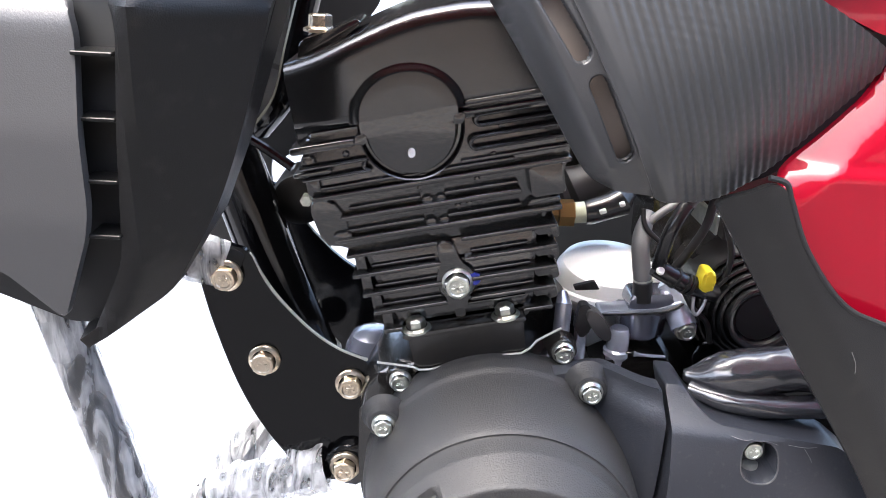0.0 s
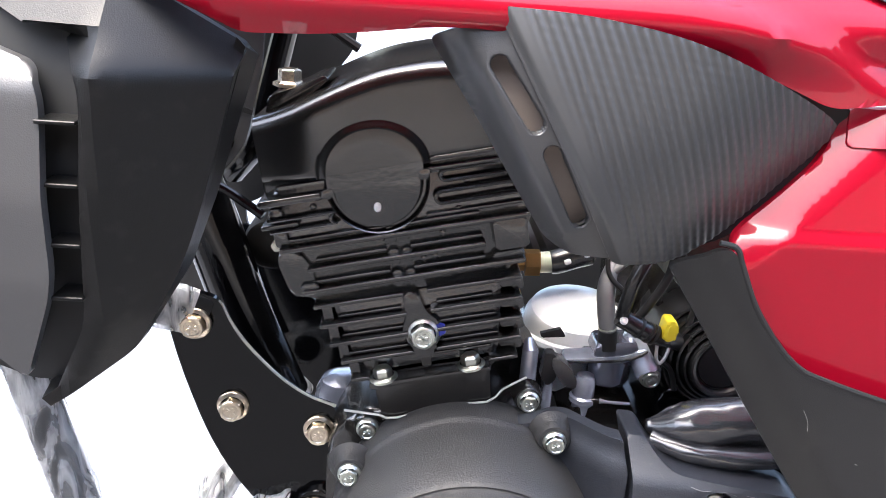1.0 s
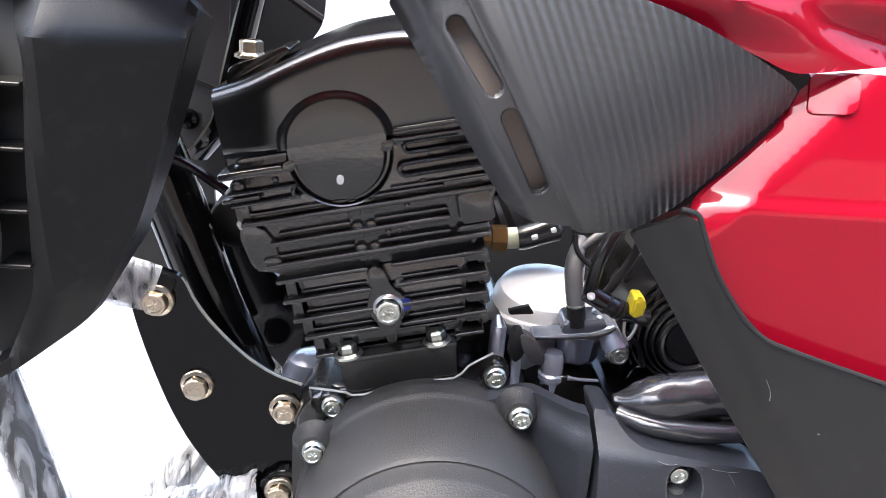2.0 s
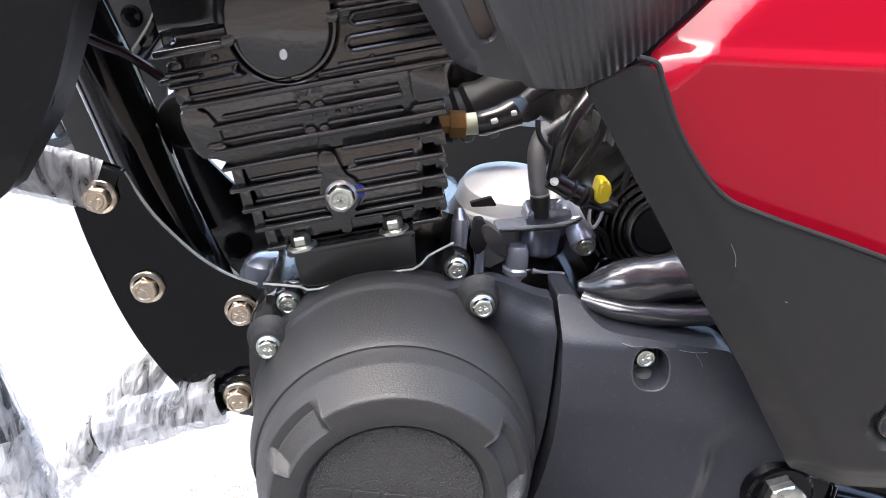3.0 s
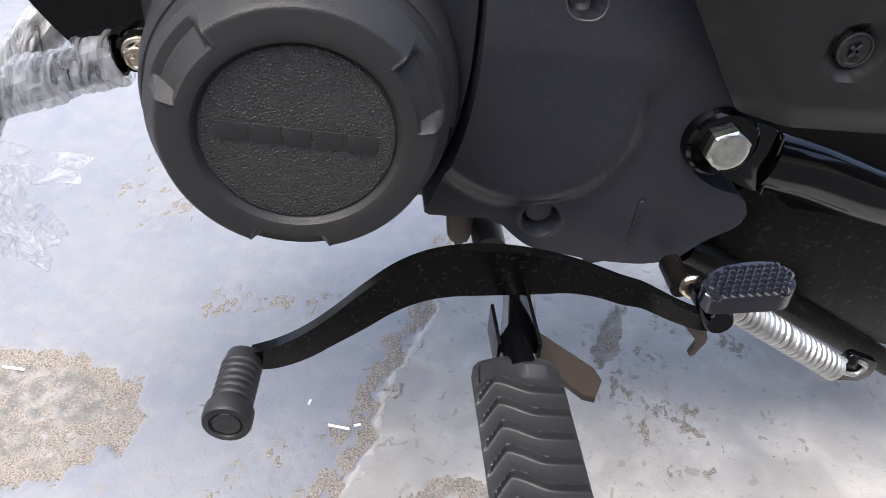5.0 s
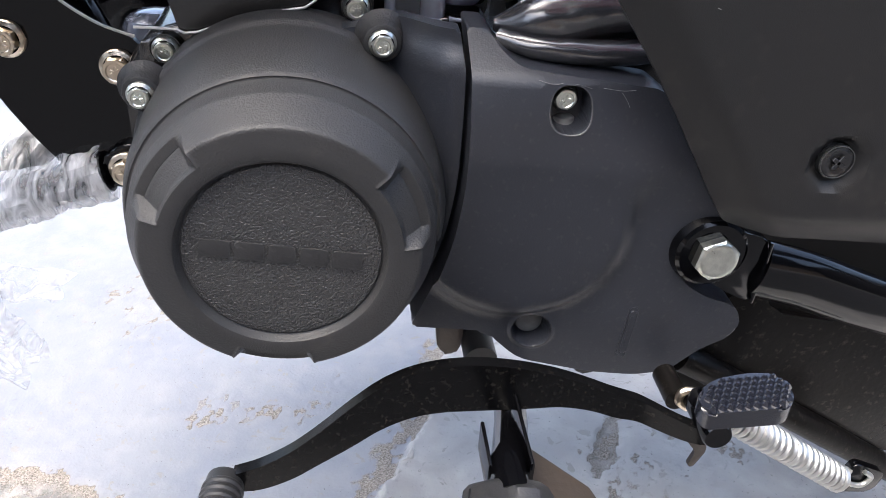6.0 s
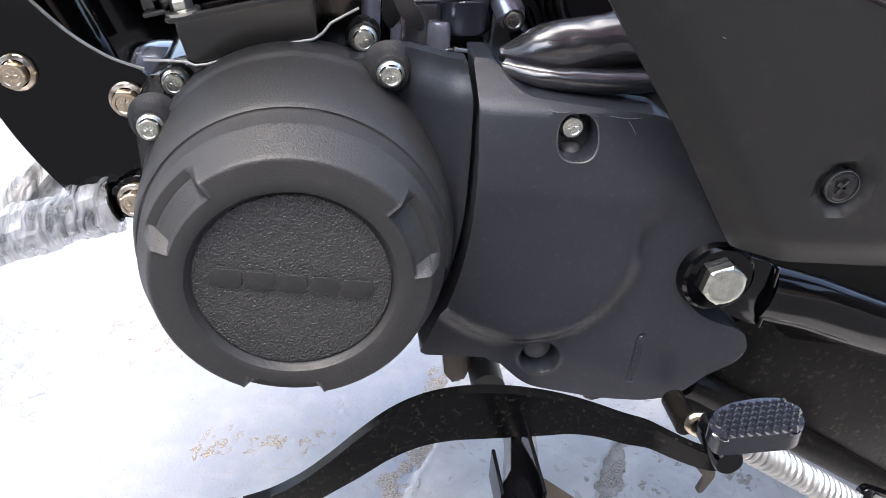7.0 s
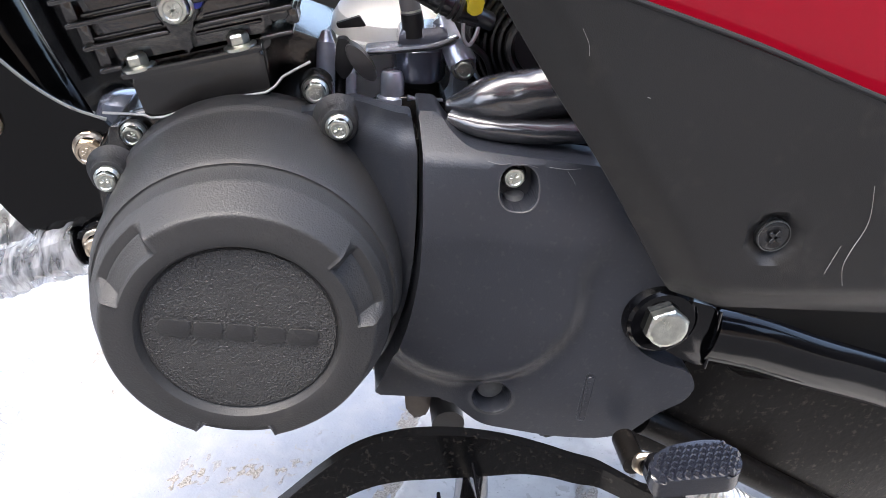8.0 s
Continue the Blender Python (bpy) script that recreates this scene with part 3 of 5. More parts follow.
        bent(m2, lambda x, z: sprocket_surface(x, z) - 0.0011)
        part("moulded_stroke", m2, CHAINCASE, ob)
    return ob


sprocket_cover()

# -- crankcase --
case = part("crankcase", prism(rounded([(-0.055, 0.335), (-0.055, 0.405), (-0.03, 0.428), (0.070, 0.430), (0.09, 0.412), (0.20, 0.405), (0.30, 0.36), (0.30, 0.30), (0.20, 0.235), (0.02, 0.235), (-0.04, 0.27)], 0.02), 0.455, 0.66, 0.006, 3), ENGINE, bike, "satin black crankcase")
# dark backing added to hide floor and wheel behind the starter
part("far_case_backing", prism(rounded([(-0.02, 0.30), (0.26, 0.30), (0.26, 0.470), (0.03, 0.478), (0.0, 0.44)], 0.012), 0.700, 0.740, 0.006, 3), DARK, case, "dark backing added on the far side")
part("case_deck", prism(rounded([(0.030, 0.400), (0.098, 0.400), (0.092, 0.452), (0.040, 0.470)], 0.006), 0.505, 0.60, 0.004, 2), ENGINE, case)
for x, y, z in ((-0.028, 0.450, 0.415), (0.077, 0.450, 0.441)):
    part("boss", lathe([(0, y), (0.0085, y), (0.0095, y + 0.002), (0.0100, y + 0.012)], x, z, 24), ENGINE, case)
    bolt(M6, x, y - 0.001, z, case, 5)

# -- cylinder, in its own upright frame, leaning forward --
EM = Matrix.Translation((0.017, 0, 0.430)) @ Matrix.Rotation(radians(-12.5), 4, "Y")


def fin_edge(h, a, b, y0, thick=0.0026, y1=0.48):
    """A cast fin between a and b at height h, its front edge rounded."""
    t = thick / 2
    return moved(prism(rounded([(a, h - t), (b, h - t), (b, h + t), (a, h + t)], t * 0.95, 3), y0, y1, t * 0.85, 3), EM)


def slot_rim(cx0, cx1, h, r, y0):
    """A long rounded rim round a shallow pocket, open towards cx1."""
    path = [(cx1, h + r)] + [(cx0 + r * math.cos(radians(90 + k * 18)), h + r * math.sin(radians(90 + k * 18))) for k in range(11)] + [(cx1, h - r)]
    return tube([EM @ Vector((x, y0, z)) for x, z in path], 0.0014, 8)


def lump(x0, x1, h0, h1, y0, y1=0.47, r=0.0015):
    return moved(prism(rounded([(x0, h0), (x1, h0), (x1, h1), (x0, h1)], r), y0, y1, r * 0.7, 2), EM)


def barrel():
    bm = prism(rounded([(-0.036, 0.0), (0.036, 0.0), (0.040, 0.03), (0.046, 0.035), (0.056, 0.092), (-0.054, 0.092), (-0.044, 0.035), (-0.038, 0.03)], 0.004), 0.4535, 0.575, 0.003, 2)
    ob = part("cylinder_barrel", moved(bm, EM), ENGINE, bike, "satin black finned cylinder barrel")
    blk = prism(rounded([(-0.0355, 0.001), (0.0365, 0.001), (0.0385, 0.0265), (0.035, 0.030), (-0.033, 0.030), (-0.0365, 0.026)], 0.003), 0.4470, 0.50, 0.003, 3)
    flange = prism(rounded([(-0.0385, 0.0282), (0.0390, 0.0282), (0.0400, 0.0318), (-0.0390, 0.0318)], 0.0015), 0.4400, 0.50, 0.0014, 3)
    part("base_flange", moved(flange, EM), ENGINE, ob)
    part("base_block", moved(blk, EM), ENGINE_GLOSS, ob)
    # fins: a long lower edge on either side of the rib, and a shorter ledge above it
    rows = ((0.0875, -0.0640, 0.0670), (0.0738, -0.0628, 0.0655), (0.0604, -0.0590, 0.0638), (0.0472, -0.0545, 0.0612), (0.0338, -0.0505, 0.0580))
    for i, (h, a, b) in enumerate(rows):
        spans = ((a, -0.0070), (0.0075, b)) if i < 4 else ((a, -0.0380), (0.0395, b))
        for x0, x1 in spans:
            part("fin_edge", fin_edge(h, x0, x1, 0.4448), ENGINE, ob)
        if 0 < i < 4:
            part("fin_ledge", fin_edge(h + 0.0034, -0.0505, -0.0105, 0.4500, 0.0020), ENGINE, ob)
            part("fin_ledge", fin_edge(h + 0.0034, 0.0120, 0.0480, 0.4500, 0.0020), ENGINE, ob)
        o = rounded([(a + 0.001, 0.4535), (b - 0.001, 0.4535), (b, 0.58), (a, 0.58)], 0.008)
        f = bmesh.new()
        lo = [f.verts.new((p[0], p[1], h - 0.0012)) for p in o]
        hi = [f.verts.new((p[0], p[1], h + 0.0012)) for p in o]
        f.faces.new(lo), f.faces.new(hi[::-1])
        for j in range(len(o)):
            k = (j + 1) % len(o)
            f.faces.new((lo[j], lo[k], hi[k], hi[j]))
        part("cooling_fin", moved(f, EM), ENGINE, ob)
        # lugs that tie the fins together near their ends
        if i < 4:
            part("fin_lug", lump(a + 0.0045, a + 0.0105, h - 0.0125, h, 0.4490), ENGINE, ob)
            part("fin_lug", lump(b - 0.0140, b - 0.0040, h - 0.0060, h + 0.0010, 0.4480), ENGINE, ob)
            part("fin_lug", lump(b - 0.0060, b + 0.0010, h - 0.0105, h - 0.0020, 0.4520), ENGINE, ob)
    part("fin_ledge", fin_edge(0.0420, 0.0050, 0.0420, 0.4505, 0.0020), ENGINE, ob)
    rib = prism(rounded([(-0.0030, 0.034), (0.0022, 0.034), (0.0035, 0.048), (0.0125, 0.053), (0.0130, 0.065), (0.0050, 0.0725), (0.0015, 0.0880), (-0.0085, 0.0880), (-0.0075, 0.0725), (-0.0115, 0.065), (-0.0115, 0.054), (-0.0045, 0.048)], 0.004), 0.4462, 0.47, 0.0026, 3)
    part("centre_rib", moved(rib, EM), ENGINE, ob)
    big = bolt_mesh("plug_bolt", ZINC, 0.0082, 0.0098, 0.009)
    p = EM @ Vector((0.0008, 0, 0.0592))
    shared("plug_bolt", big, pose(p.x, 0.446, p.z, 0, 15, 0), ob, "silver plug bolt")
    ink = lathe([(0, 0.4455), (0.0040, 0.4455), (0.0045, 0.4475)], p.x + 0.0102, p.z + 0.003, 12)
    part("paint_mark", ink, BLUEINK, ob, "blue inspection paint mark")
    for s in (-0.0295, 0.0275):
        q = EM @ Vector((s, 0, 0.0320))
        nut = lathe([(0.0092, -0.0010), (0.0092, 0.0006), (0.0070, 0.0018)], 0, 0, 28)
        join(nut, lathe([(0.0062, 0.0010), (0.0062, 0.0060), (0.0054, 0.0072), (0.0036, 0.0080), (0, 0.0082)], 0, 0, 6))
        me = mesh_of(nut, "base_nut", ZINC, 25)
        shared("base_nut", me, Matrix.Translation((q.x, 0.4470, q.z)) @ Matrix.Rotation(radians(12.5), 4, "Y").inverted() @ Matrix.Rotation(radians(90), 4, "X"), ob, "zinc base nut on a washer")
    g = tube([EM @ Vector((s, 0.4455 + 0.25 * max(0.0, abs(s) - 0.037), h)) for s, h in ((-0.060, 0.010), (-0.045, 0.0075), (-0.0365, 0.0058), (-0.033, 0.0030), (-0.026, 0.0022), (-0.0127, 0.0034), (0.0, 0.0048), (0.0105, 0.0054), (0.022, 0.0046), (0.034, 0.0040), (0.040, 0.0062), (0.0451, 0.0102), (0.0530, 0.0122), (0.062, 0.0142))], 0.0008, 6)
    part("base_gasket", g, GASKET, ob, "grey base gasket edge")
    return ob


barrel()


def head():
    bm = prism(rounded([(-0.056, 0.088), (0.058, 0.088), (0.066, 0.10), (0.080, 0.128), (0.082, 0.165), (-0.074, 0.165), (-0.074, 0.10), (-0.066, 0.092)], 0.004), 0.4525, 0.60, 0.003, 2)
    ob = part("cylinder_head", moved(bm, EM), ENGINE, bike, "satin black finned cylinder head")
    for h, a, b in ((0.1268, -0.0770, 0.0800), (0.1123, -0.0625, 0.0480), (0.0982, -0.0680, 0.0710)):
        part("cooling_fin", fin_edge(h, a, b, 0.4445, 0.0032, 0.56), ENGINE, ob)
        for x0, x1 in ((a + 0.006, -0.0125), (0.0020, 0.0470)):
            part("fin_ledge", fin_edge(h + 0.0048, x0, x1, 0.4485, 0.0024), ENGINE, ob)
        part("rib", lump(-0.0120, -0.0055, h - 0.0060, h + 0.0045, 0.4485), ENGINE, ob)
        part("rib", lump(-0.0035, 0.0025, h - 0.0055, h + 0.0040, 0.4495), ENGINE, ob)
    # cast pips between the fins
    for s, h in ((0.0230, 0.1215), (-0.0120, 0.1215), (0.0090, 0.1070), (0.0160, 0.1078), (0.0220, 0.1085), (0.0290, 0.1090), (0.0350, 0.1350), (-0.0520, 0.1500), (0.0420, 0.1520)):
        part("pip", lump(s - 0.0018, s + 0.0018, h - 0.0020, h + 0.0020, 0.4505), ENGINE, ob)
    # end blocks beside the sensor, and the stepped lug opposite
    part("end_block", lump(0.0540, 0.0745, 0.1065, 0.1258, 0.4460, 0.50, 0.002), ENGINE, ob)
    part("end_block", lump(0.0510, 0.0710, 0.1000, 0.1045, 0.4480, 0.50, 0.002), ENGINE, ob)
    lug = prism(rounded([(-0.0765, 0.098), (-0.0700, 0.0935), (-0.0560, 0.0955), (-0.0600, 0.104), (-0.0600, 0.112), (-0.0660, 0.124), (-0.0780, 0.126), (-0.0800, 0.118)], 0.003), 0.4490, 0.49, 0.003, 3)
    part("lug", moved(lug, EM), ENGINE, ob)
    part("lug_step", lump(-0.0690, -0.0580, 0.0965, 0.1035, 0.4462, 0.46, 0.002), ENGINE, ob)
    for h in (0.1330, 0.1470):
        part("lug_step", lump(-0.0790, -0.0710, h - 0.0055, h + 0.0055, 0.4500, 0.48, 0.002), ENGINE, ob)
    part("fin_lip", fin_edge(0.1422, -0.0850, -0.0620, 0.4470, 0.0030), ENGINE, ob)
    # hairpin rims round the cast pockets
    part("pocket_rim", slot_rim(-0.0385, -0.0800, 0.1425, 0.0036, 0.4475), ENGINE, ob)
    part("pocket_rim", slot_rim(0.0305, 0.0830, 0.1580, 0.0032, 0.4480), ENGINE, ob)
    part("pocket_rim", slot_rim(0.0260, 0.0830, 0.1450, 0.0036, 0.4475), ENGINE, ob)
    part("head_shelf", fin_edge(0.1345, 0.0150, 0.0830, 0.4490, 0.0022), ENGINE, ob)
    # matte shoulder under the rocker cover, with its cast lip
    band = moved(prism(rounded([(-0.0800, 0.1580), (0.0830, 0.1610), (0.0830, 0.1720), (-0.0800, 0.1700)], 0.002), 0.4450, 0.50, 0.002, 2), EM)
    part("head_shoulder", bent(band, lambda x, z: 0.014 * (1 - step(x, -0.100, -0.060))), ENGINE, ob)
    part("fin_lip", fin_edge(0.1575, -0.0835, -0.0440, 0.4435, 0.0046), ENGINE, ob)
    part("fin_lip", fin_edge(0.1640, 0.0190, 0.0830, 0.4430, 0.0024), ENGINE, ob)
    c0 = (-0.0105, 0.1600)
    p = EM @ Vector((c0[0], 0, c0[1]))
    plate = lathe([(0, 0.4418), (0.0245, 0.4418), (0.0256, 0.4422), (0.0261, 0.4432), (0.0261, 0.4470), (0.0275, 0.4500), (0.0290, 0.4500), (0.0304, 0.4460), (0.0312, 0.4455), (0.0318, 0.46)], p.x, p.z, 72)
    pl = part("round_plate", plate, ENGINE, ob, "round black inspection plate")
    q = EM @ Vector((-0.0125, 0, 0.1465))
    dot = prism(disc(q.x, q.z, 0.0022, 14), 0.4412, 0.4417, 0.0002, 1)
    for v in dot.verts:
        v.co.z = q.z + (v.co.z - q.z) * 1.35
    part("paint_dot", dot, WHITE, pl, "white paint dot")
    for s, h in ((-0.0400, 0.1590), (0.0180, 0.1620)):
        part("ear", moved(prism(rounded([(s - 0.0042, h - 0.0022), (s + 0.0010, h - 0.0034), (s + 0.0040, h + 0.0006), (s + 0.0026, h + 0.0034), (s - 0.0030, h + 0.0026)], 0.0009), 0.4407, 0.455, 0.0011, 2), EM), ENGINE, ob)
    # rocker cover: a broad flat face that rolls over into the top
    R = 0.0105

    def top(x):
        return 0.2060 + 0.0190 * step(x, -0.090, 0.015) - 0.12 * max(0.0, x - 0.030)

    xs = [-0.078 + 0.004 * k for k in range(41)]
    o = [(-0.0790, 0.1690)] + [(x, top(x)) for x in xs] + [(0.0840, 0.1700)]
    c = gridded(prism(o, 0.4440, 0.60, 0.0), 0.004, 0.0018)
    for v in c.verts:
        if v.co.y < 0.5:
            e = min(1.0, max(0.0, (v.co.z - (top(v.co.x) - R)) / R))
            v.co.y += R * (1 - math.sqrt(max(0.0, 1 - e * e)))
            v.co.y += 0.016 * (1 - step(v.co.x, -0.112, -0.036)) + 0.0010 * step(0.1715 - v.co.z, 0.0, 0.0025)
    part("rocker_cover", moved(c, EM), ENGINE_GLOSS, ob, "glossy black rocker cover with domed arch", 50)
    for h in (0.1700, 0.1757):
        part("shelf", fin_edge(h, 0.0225, 0.0830, 0.4425 + (h - 0.17) * 0.5, 0.0026), ENGINE_GLOSS, ob)
    seal = tube([EM @ Vector(p) for p in ((-0.0805, 0.4640, 0.1605), (-0.0803, 0.4642, 0.175), (-0.0790, 0.4650, 0.192), (-0.0775, 0.4665, 0.2035))], 0.0007, 6)
    part("cover_seal", seal, GASKET, ob, "pale edge of the cover gasket")
    # the arch: a proud half disc with a rounded flank
    arch = bmesh.new()
    rows = []
    prof = [(0.0, 0.4414), (0.0180, 0.4414), (0.0278, 0.4414), (0.0285, 0.4415), (0.0293, 0.4418), (0.0303, 0.4423), (0.0315, 0.4430), (0.0327, 0.4437), (0.0338, 0.4441), (0.0350, 0.4443)]
    for i in range(41):
        a = radians(-2 + 184 * i / 40)
        ca, sa = math.cos(a), math.sin(a)
        rows.append([arch.verts.new((c0[0] + r * ca, y, 0.1690 + r * sa * 0.86)) for r, y in prof])
    for u, v in zip(rows, rows[1:]):
        for k in range(len(prof) - 1):
            arch.faces.new((u[k], u[k + 1], v[k + 1], v[k]))
    bmesh.ops.remove_doubles(arch, verts=arch.verts, dist=1e-6)
    part("arch", moved(arch, EM), ENGINE_GLOSS, ob, sharp=60)
    part("arch_foot", moved(prism(rounded([(-0.0395, 0.1590), (0.0180, 0.1615), (0.0180, 0.1702), (-0.0395, 0.1692)], 0.0008), 0.4411, 0.45, 0.0006, 1), EM), ENGINE, ob)
    tab = prism(rounded([(-0.072, 0.205), (-0.044, 0.213), (-0.030, 0.221), (-0.032, 0.224), (-0.048, 0.220), (-0.068, 0.217)], 0.003), 0.470, 0.52, 0.002, 2)
    part("cover_lug", moved(tab, EM), ENGINE_GLOSS, ob)
    r = EM @ Vector((-0.0575, 0, 0.2195))
    nut = lathe([(0.0105, -0.001), (0.0105, 0.001), (0.0075, 0.0025), (0.0072, 0.009), (0.0060, 0.0098), (0, 0.0098)], 0, 0, 6)
    shared("cover_bolt", mesh_of(nut, "cover_bolt", YZINC, 25), Matrix.Translation((r.x, 0.492, r.z)) @ Matrix.Rotation(radians(90), 4, "X"), ob, "zinc rocker cover bolt")
    return ob


head()


# -- frame hanger plates, down tube and engine bolts --
HANGER = [(-0.168, 0.480, 0.006), (-0.150, 0.494, 0.006), (-0.132, 0.489, 0.006), (-0.120, 0.462, 0.03), (-0.092, 0.4325, 0.04), (-0.072, 0.4185, 0.03), (-0.052, 0.4115, 0.006), (-0.045, 0.398, 0.01), (-0.049, 0.376, 0.01), (-0.057, 0.352, 0.01), (-0.049, 0.335, 0.01), (-0.053, 0.318, 0.01), (-0.072, 0.312, 0.01), (-0.088, 0.320, 0.006), (-0.104, 0.326, 0.01), (-0.128, 0.358, 0.04), (-0.144, 0.393, 0.05), (-0.159, 0.440, 0.03)]


def hanger(y, thick, name, label):
    bm = prism(rounded(HANGER, 0.006, 6), y, y + thick, 0.0024, 3)
    gridded(bm, 0.006)
    bent(bm, lambda x, z: 0.0015 * ((z - 0.41) / 0.075) ** 2 * step(z, 0.34, 0.36) + 0.014 * step(-(x + 0.114 + 0.33 * (0.386 - z) * -1.0), 0.026, 0.044) * step(z, 0.33, 0.37) * (1 - step(z, 0.45, 0.475)))
    return part(name, bm, FRAME, bike, label)


# pale tube in place of the highlight along the plate's upper edge
part("hanger_glint", tube([(p.x, 0.4812 + 0.0015 * ((p.y - 0.41) / 0.075) ** 2, p.y) for p in smooth([(-0.132, 0.4870), (-0.1245, 0.4730), (-0.1130, 0.4560), (-0.092, 0.4335), (-0.0735, 0.4202), (-0.060, 0.4145), (-0.052, 0.4120)], 6)], 0.0012, 8), GASKET, bike, "pale line for the highlight along the hanger plate's edge")
plate = hanger(0.4800, 0.005, "hanger_plate", "glossy black engine hanger plate with four bolts")
for x, y, z, a in ((-0.147, 0.4780, 0.472, 10), (-0.123, 0.4785, 0.410, 20), (-0.063, 0.4785, 0.394, 0), (-0.0655, 0.4700, 0.3315, 30)):
    bolt(M8, x, y, z, plate, a, "yellow zinc flange bolt")
lug = part("case_lug", prism(rounded([(-0.078, 0.325), (-0.078, 0.342), (-0.060, 0.349), (-0.048, 0.340), (-0.050, 0.315), (-0.066, 0.312)], 0.008), 0.473, 0.60, 0.002), FRAME, bike)
far = hanger(0.630, 0.005, "hanger_plate", "far hanger plate in glossy black")
part("down_tube", tube(smooth([(-0.24, 0.545, 0.78), (-0.195, 0.545, 0.64), (-0.160, 0.545, 0.545), (-0.128, 0.545, 0.45), (-0.100, 0.548, 0.38)], 8), 0.021, 24), FRAME, bike, "glossy black frame down tube")
part("down_tube_brace", tube(smooth([(-0.215, 0.565, 0.60), (-0.172, 0.585, 0.53), (-0.135, 0.60, 0.43), (-0.115, 0.61, 0.385)], 8), 0.0045, 10), FRAME, bike)
part("brake_pipe", tube(smooth([(-0.205, 0.50, 0.60), (-0.163, 0.52, 0.566), (-0.135, 0.522, 0.553), (-0.108, 0.515, 0.538)], 6), 0.0034, 10), FRAME, bike, "black rubber pipe")
part("case_shoulder", upright([(0, 0.026), (0.010, 0.025), (0.017, 0.021), (0.021, 0.012), (0.0225, 0.0), (0.0225, -0.04)], -0.050, 0.525, 0.390), CASTGLOSS, bike, "shiny black crankcase shoulder")

# -- behind the rocker cover: horn, inner fairing and fork leg --
part("horn", lathe([(0, 0.560), (0.014, 0.560), (0.019, 0.563), (0.021, 0.570), (0.021, 0.60), (0, 0.60)], -0.112, 0.500, 32), PLASTIC, bike, "grey horn behind the cylinder")
part("horn_nut", lathe([(0, 0.551), (0.0042, 0.551), (0.0048, 0.553), (0.0048, 0.561)], -0.105, 0.503, 6), ZINC, bike)
inner = prism(rounded([(-0.178, 0.74), (-0.120, 0.74), (-0.130, 0.61), (-0.137, 0.575), (-0.150, 0.548), (-0.166, 0.535), (-0.182, 0.575)], 0.006), 0.625, 0.630, 0.001)
inner = part("inner_fairing", inner, SILVERGREY, bike, "grey far-side fairing seen from inside")
part("screw", lathe([(0, 0.6205), (0.0030, 0.6205), (0.0036, 0.6190), (0.0070, 0.6200), (0.0085, 0.6245)], -0.160, 0.5645, 20), FRAME, inner, "black cross-head screw")
# dark strip laid on for the shade in the slot
part("fairing_slot", prism(rounded([(-0.160, 0.594), (-0.134, 0.586), (-0.134, 0.590), (-0.160, 0.599)], 0.0015), 0.6235, 0.6255), DARK, inner)
part("fork_leg", tube([(-0.230, 0.66, 0.70), (-0.185, 0.66, 0.548), (-0.160, 0.66, 0.470)], 0.0045, 14), WHITE, bike, "bright fork cover strip")
part("far_edge", tube(smooth([(-0.158, 0.63, 0.500), (-0.150, 0.63, 0.466), (-0.141, 0.63, 0.429), (-0.132, 0.63, 0.394), (-0.121, 0.63, 0.366)], 5), [0.0006 + 0.0010 * step(abs(k - 8), 10, 2) for k in range(21)], 8), WHITE, bike, "pale edge of a cover behind the frame")
# backing sheet added to fill the pale gap left of the head with black
part("upper_backing", prism(rounded([(-0.185, 0.70), (-0.055, 0.70), (-0.060, 0.64), (-0.090, 0.60), (-0.105, 0.53), (-0.150, 0.50), (-0.165, 0.53)], 0.01), 0.665, 0.671, 0.001), DARK, bike, "black backing sheet added behind the rocker cover")
# manifold widened into a dark backing for the pale gaps round the sensor
part("intake_manifold", prism(rounded([(0.055, 0.503), (0.150, 0.503), (0.153, 0.520), (0.153, 0.64), (0.055, 0.64)], 0.008), 0.590, 0.64, 0.004, 2), ENGINE, bike, "dark intake manifold behind the head, widened to fill the gap")
# backing sheet added to make the gap beside the frame tube black
part("inner_backing", prism(rounded([(-0.300, 0.62), (-0.190, 0.60), (-0.155, 0.52), (-0.160, 0.478), (-0.150, 0.447), (-0.120, 0.395), (-0.085, 0.355), (-0.130, 0.33), (-0.230, 0.40)], 0.01), 0.70, 0.706, 0.001), DARK, bike, "black backing sheet added behind the frame tube")
part("fairing_stay", tube(smooth([(-0.150, 0.615, 0.540), (-0.128, 0.60, 0.57), (-0.118, 0.60, 0.61), (-0.100, 0.60, 0.68)], 6), 0.012, 14, 0.6), FRAME, bike)

# -- intake side: sensor, hose, starter, throttle --
sensor = part("sensor", tube([(0.064, 0.492, 0.5225), (0.071, 0.492, 0.5228), (0.0715, 0.492, 0.5228), (0.0815, 0.492, 0.5232)], [0.006, 0.006, 0.0092, 0.0092], 6), BRASS, bike, "brass temperature sensor")
part("sensor_body", tube([(0.0815, 0.492, 0.5232), (0.0895, 0.492, 0.5240)], 0.0072, 16), IVORY, sensor, "pale plastic body")
plug = part("connector", tube([(0.089, 0.491, 0.524), (0.092, 0.491, 0.5245), (0.095, 0.491, 0.5255), (0.104, 0.492, 0.5285), (0.1115, 0.493, 0.5315), (0.118, 0.500, 0.536)], [0.0078, 0.0084, 0.0084, 0.0084, 0.0098, 0.006], 20), VINYL, bike, "black sensor connector")
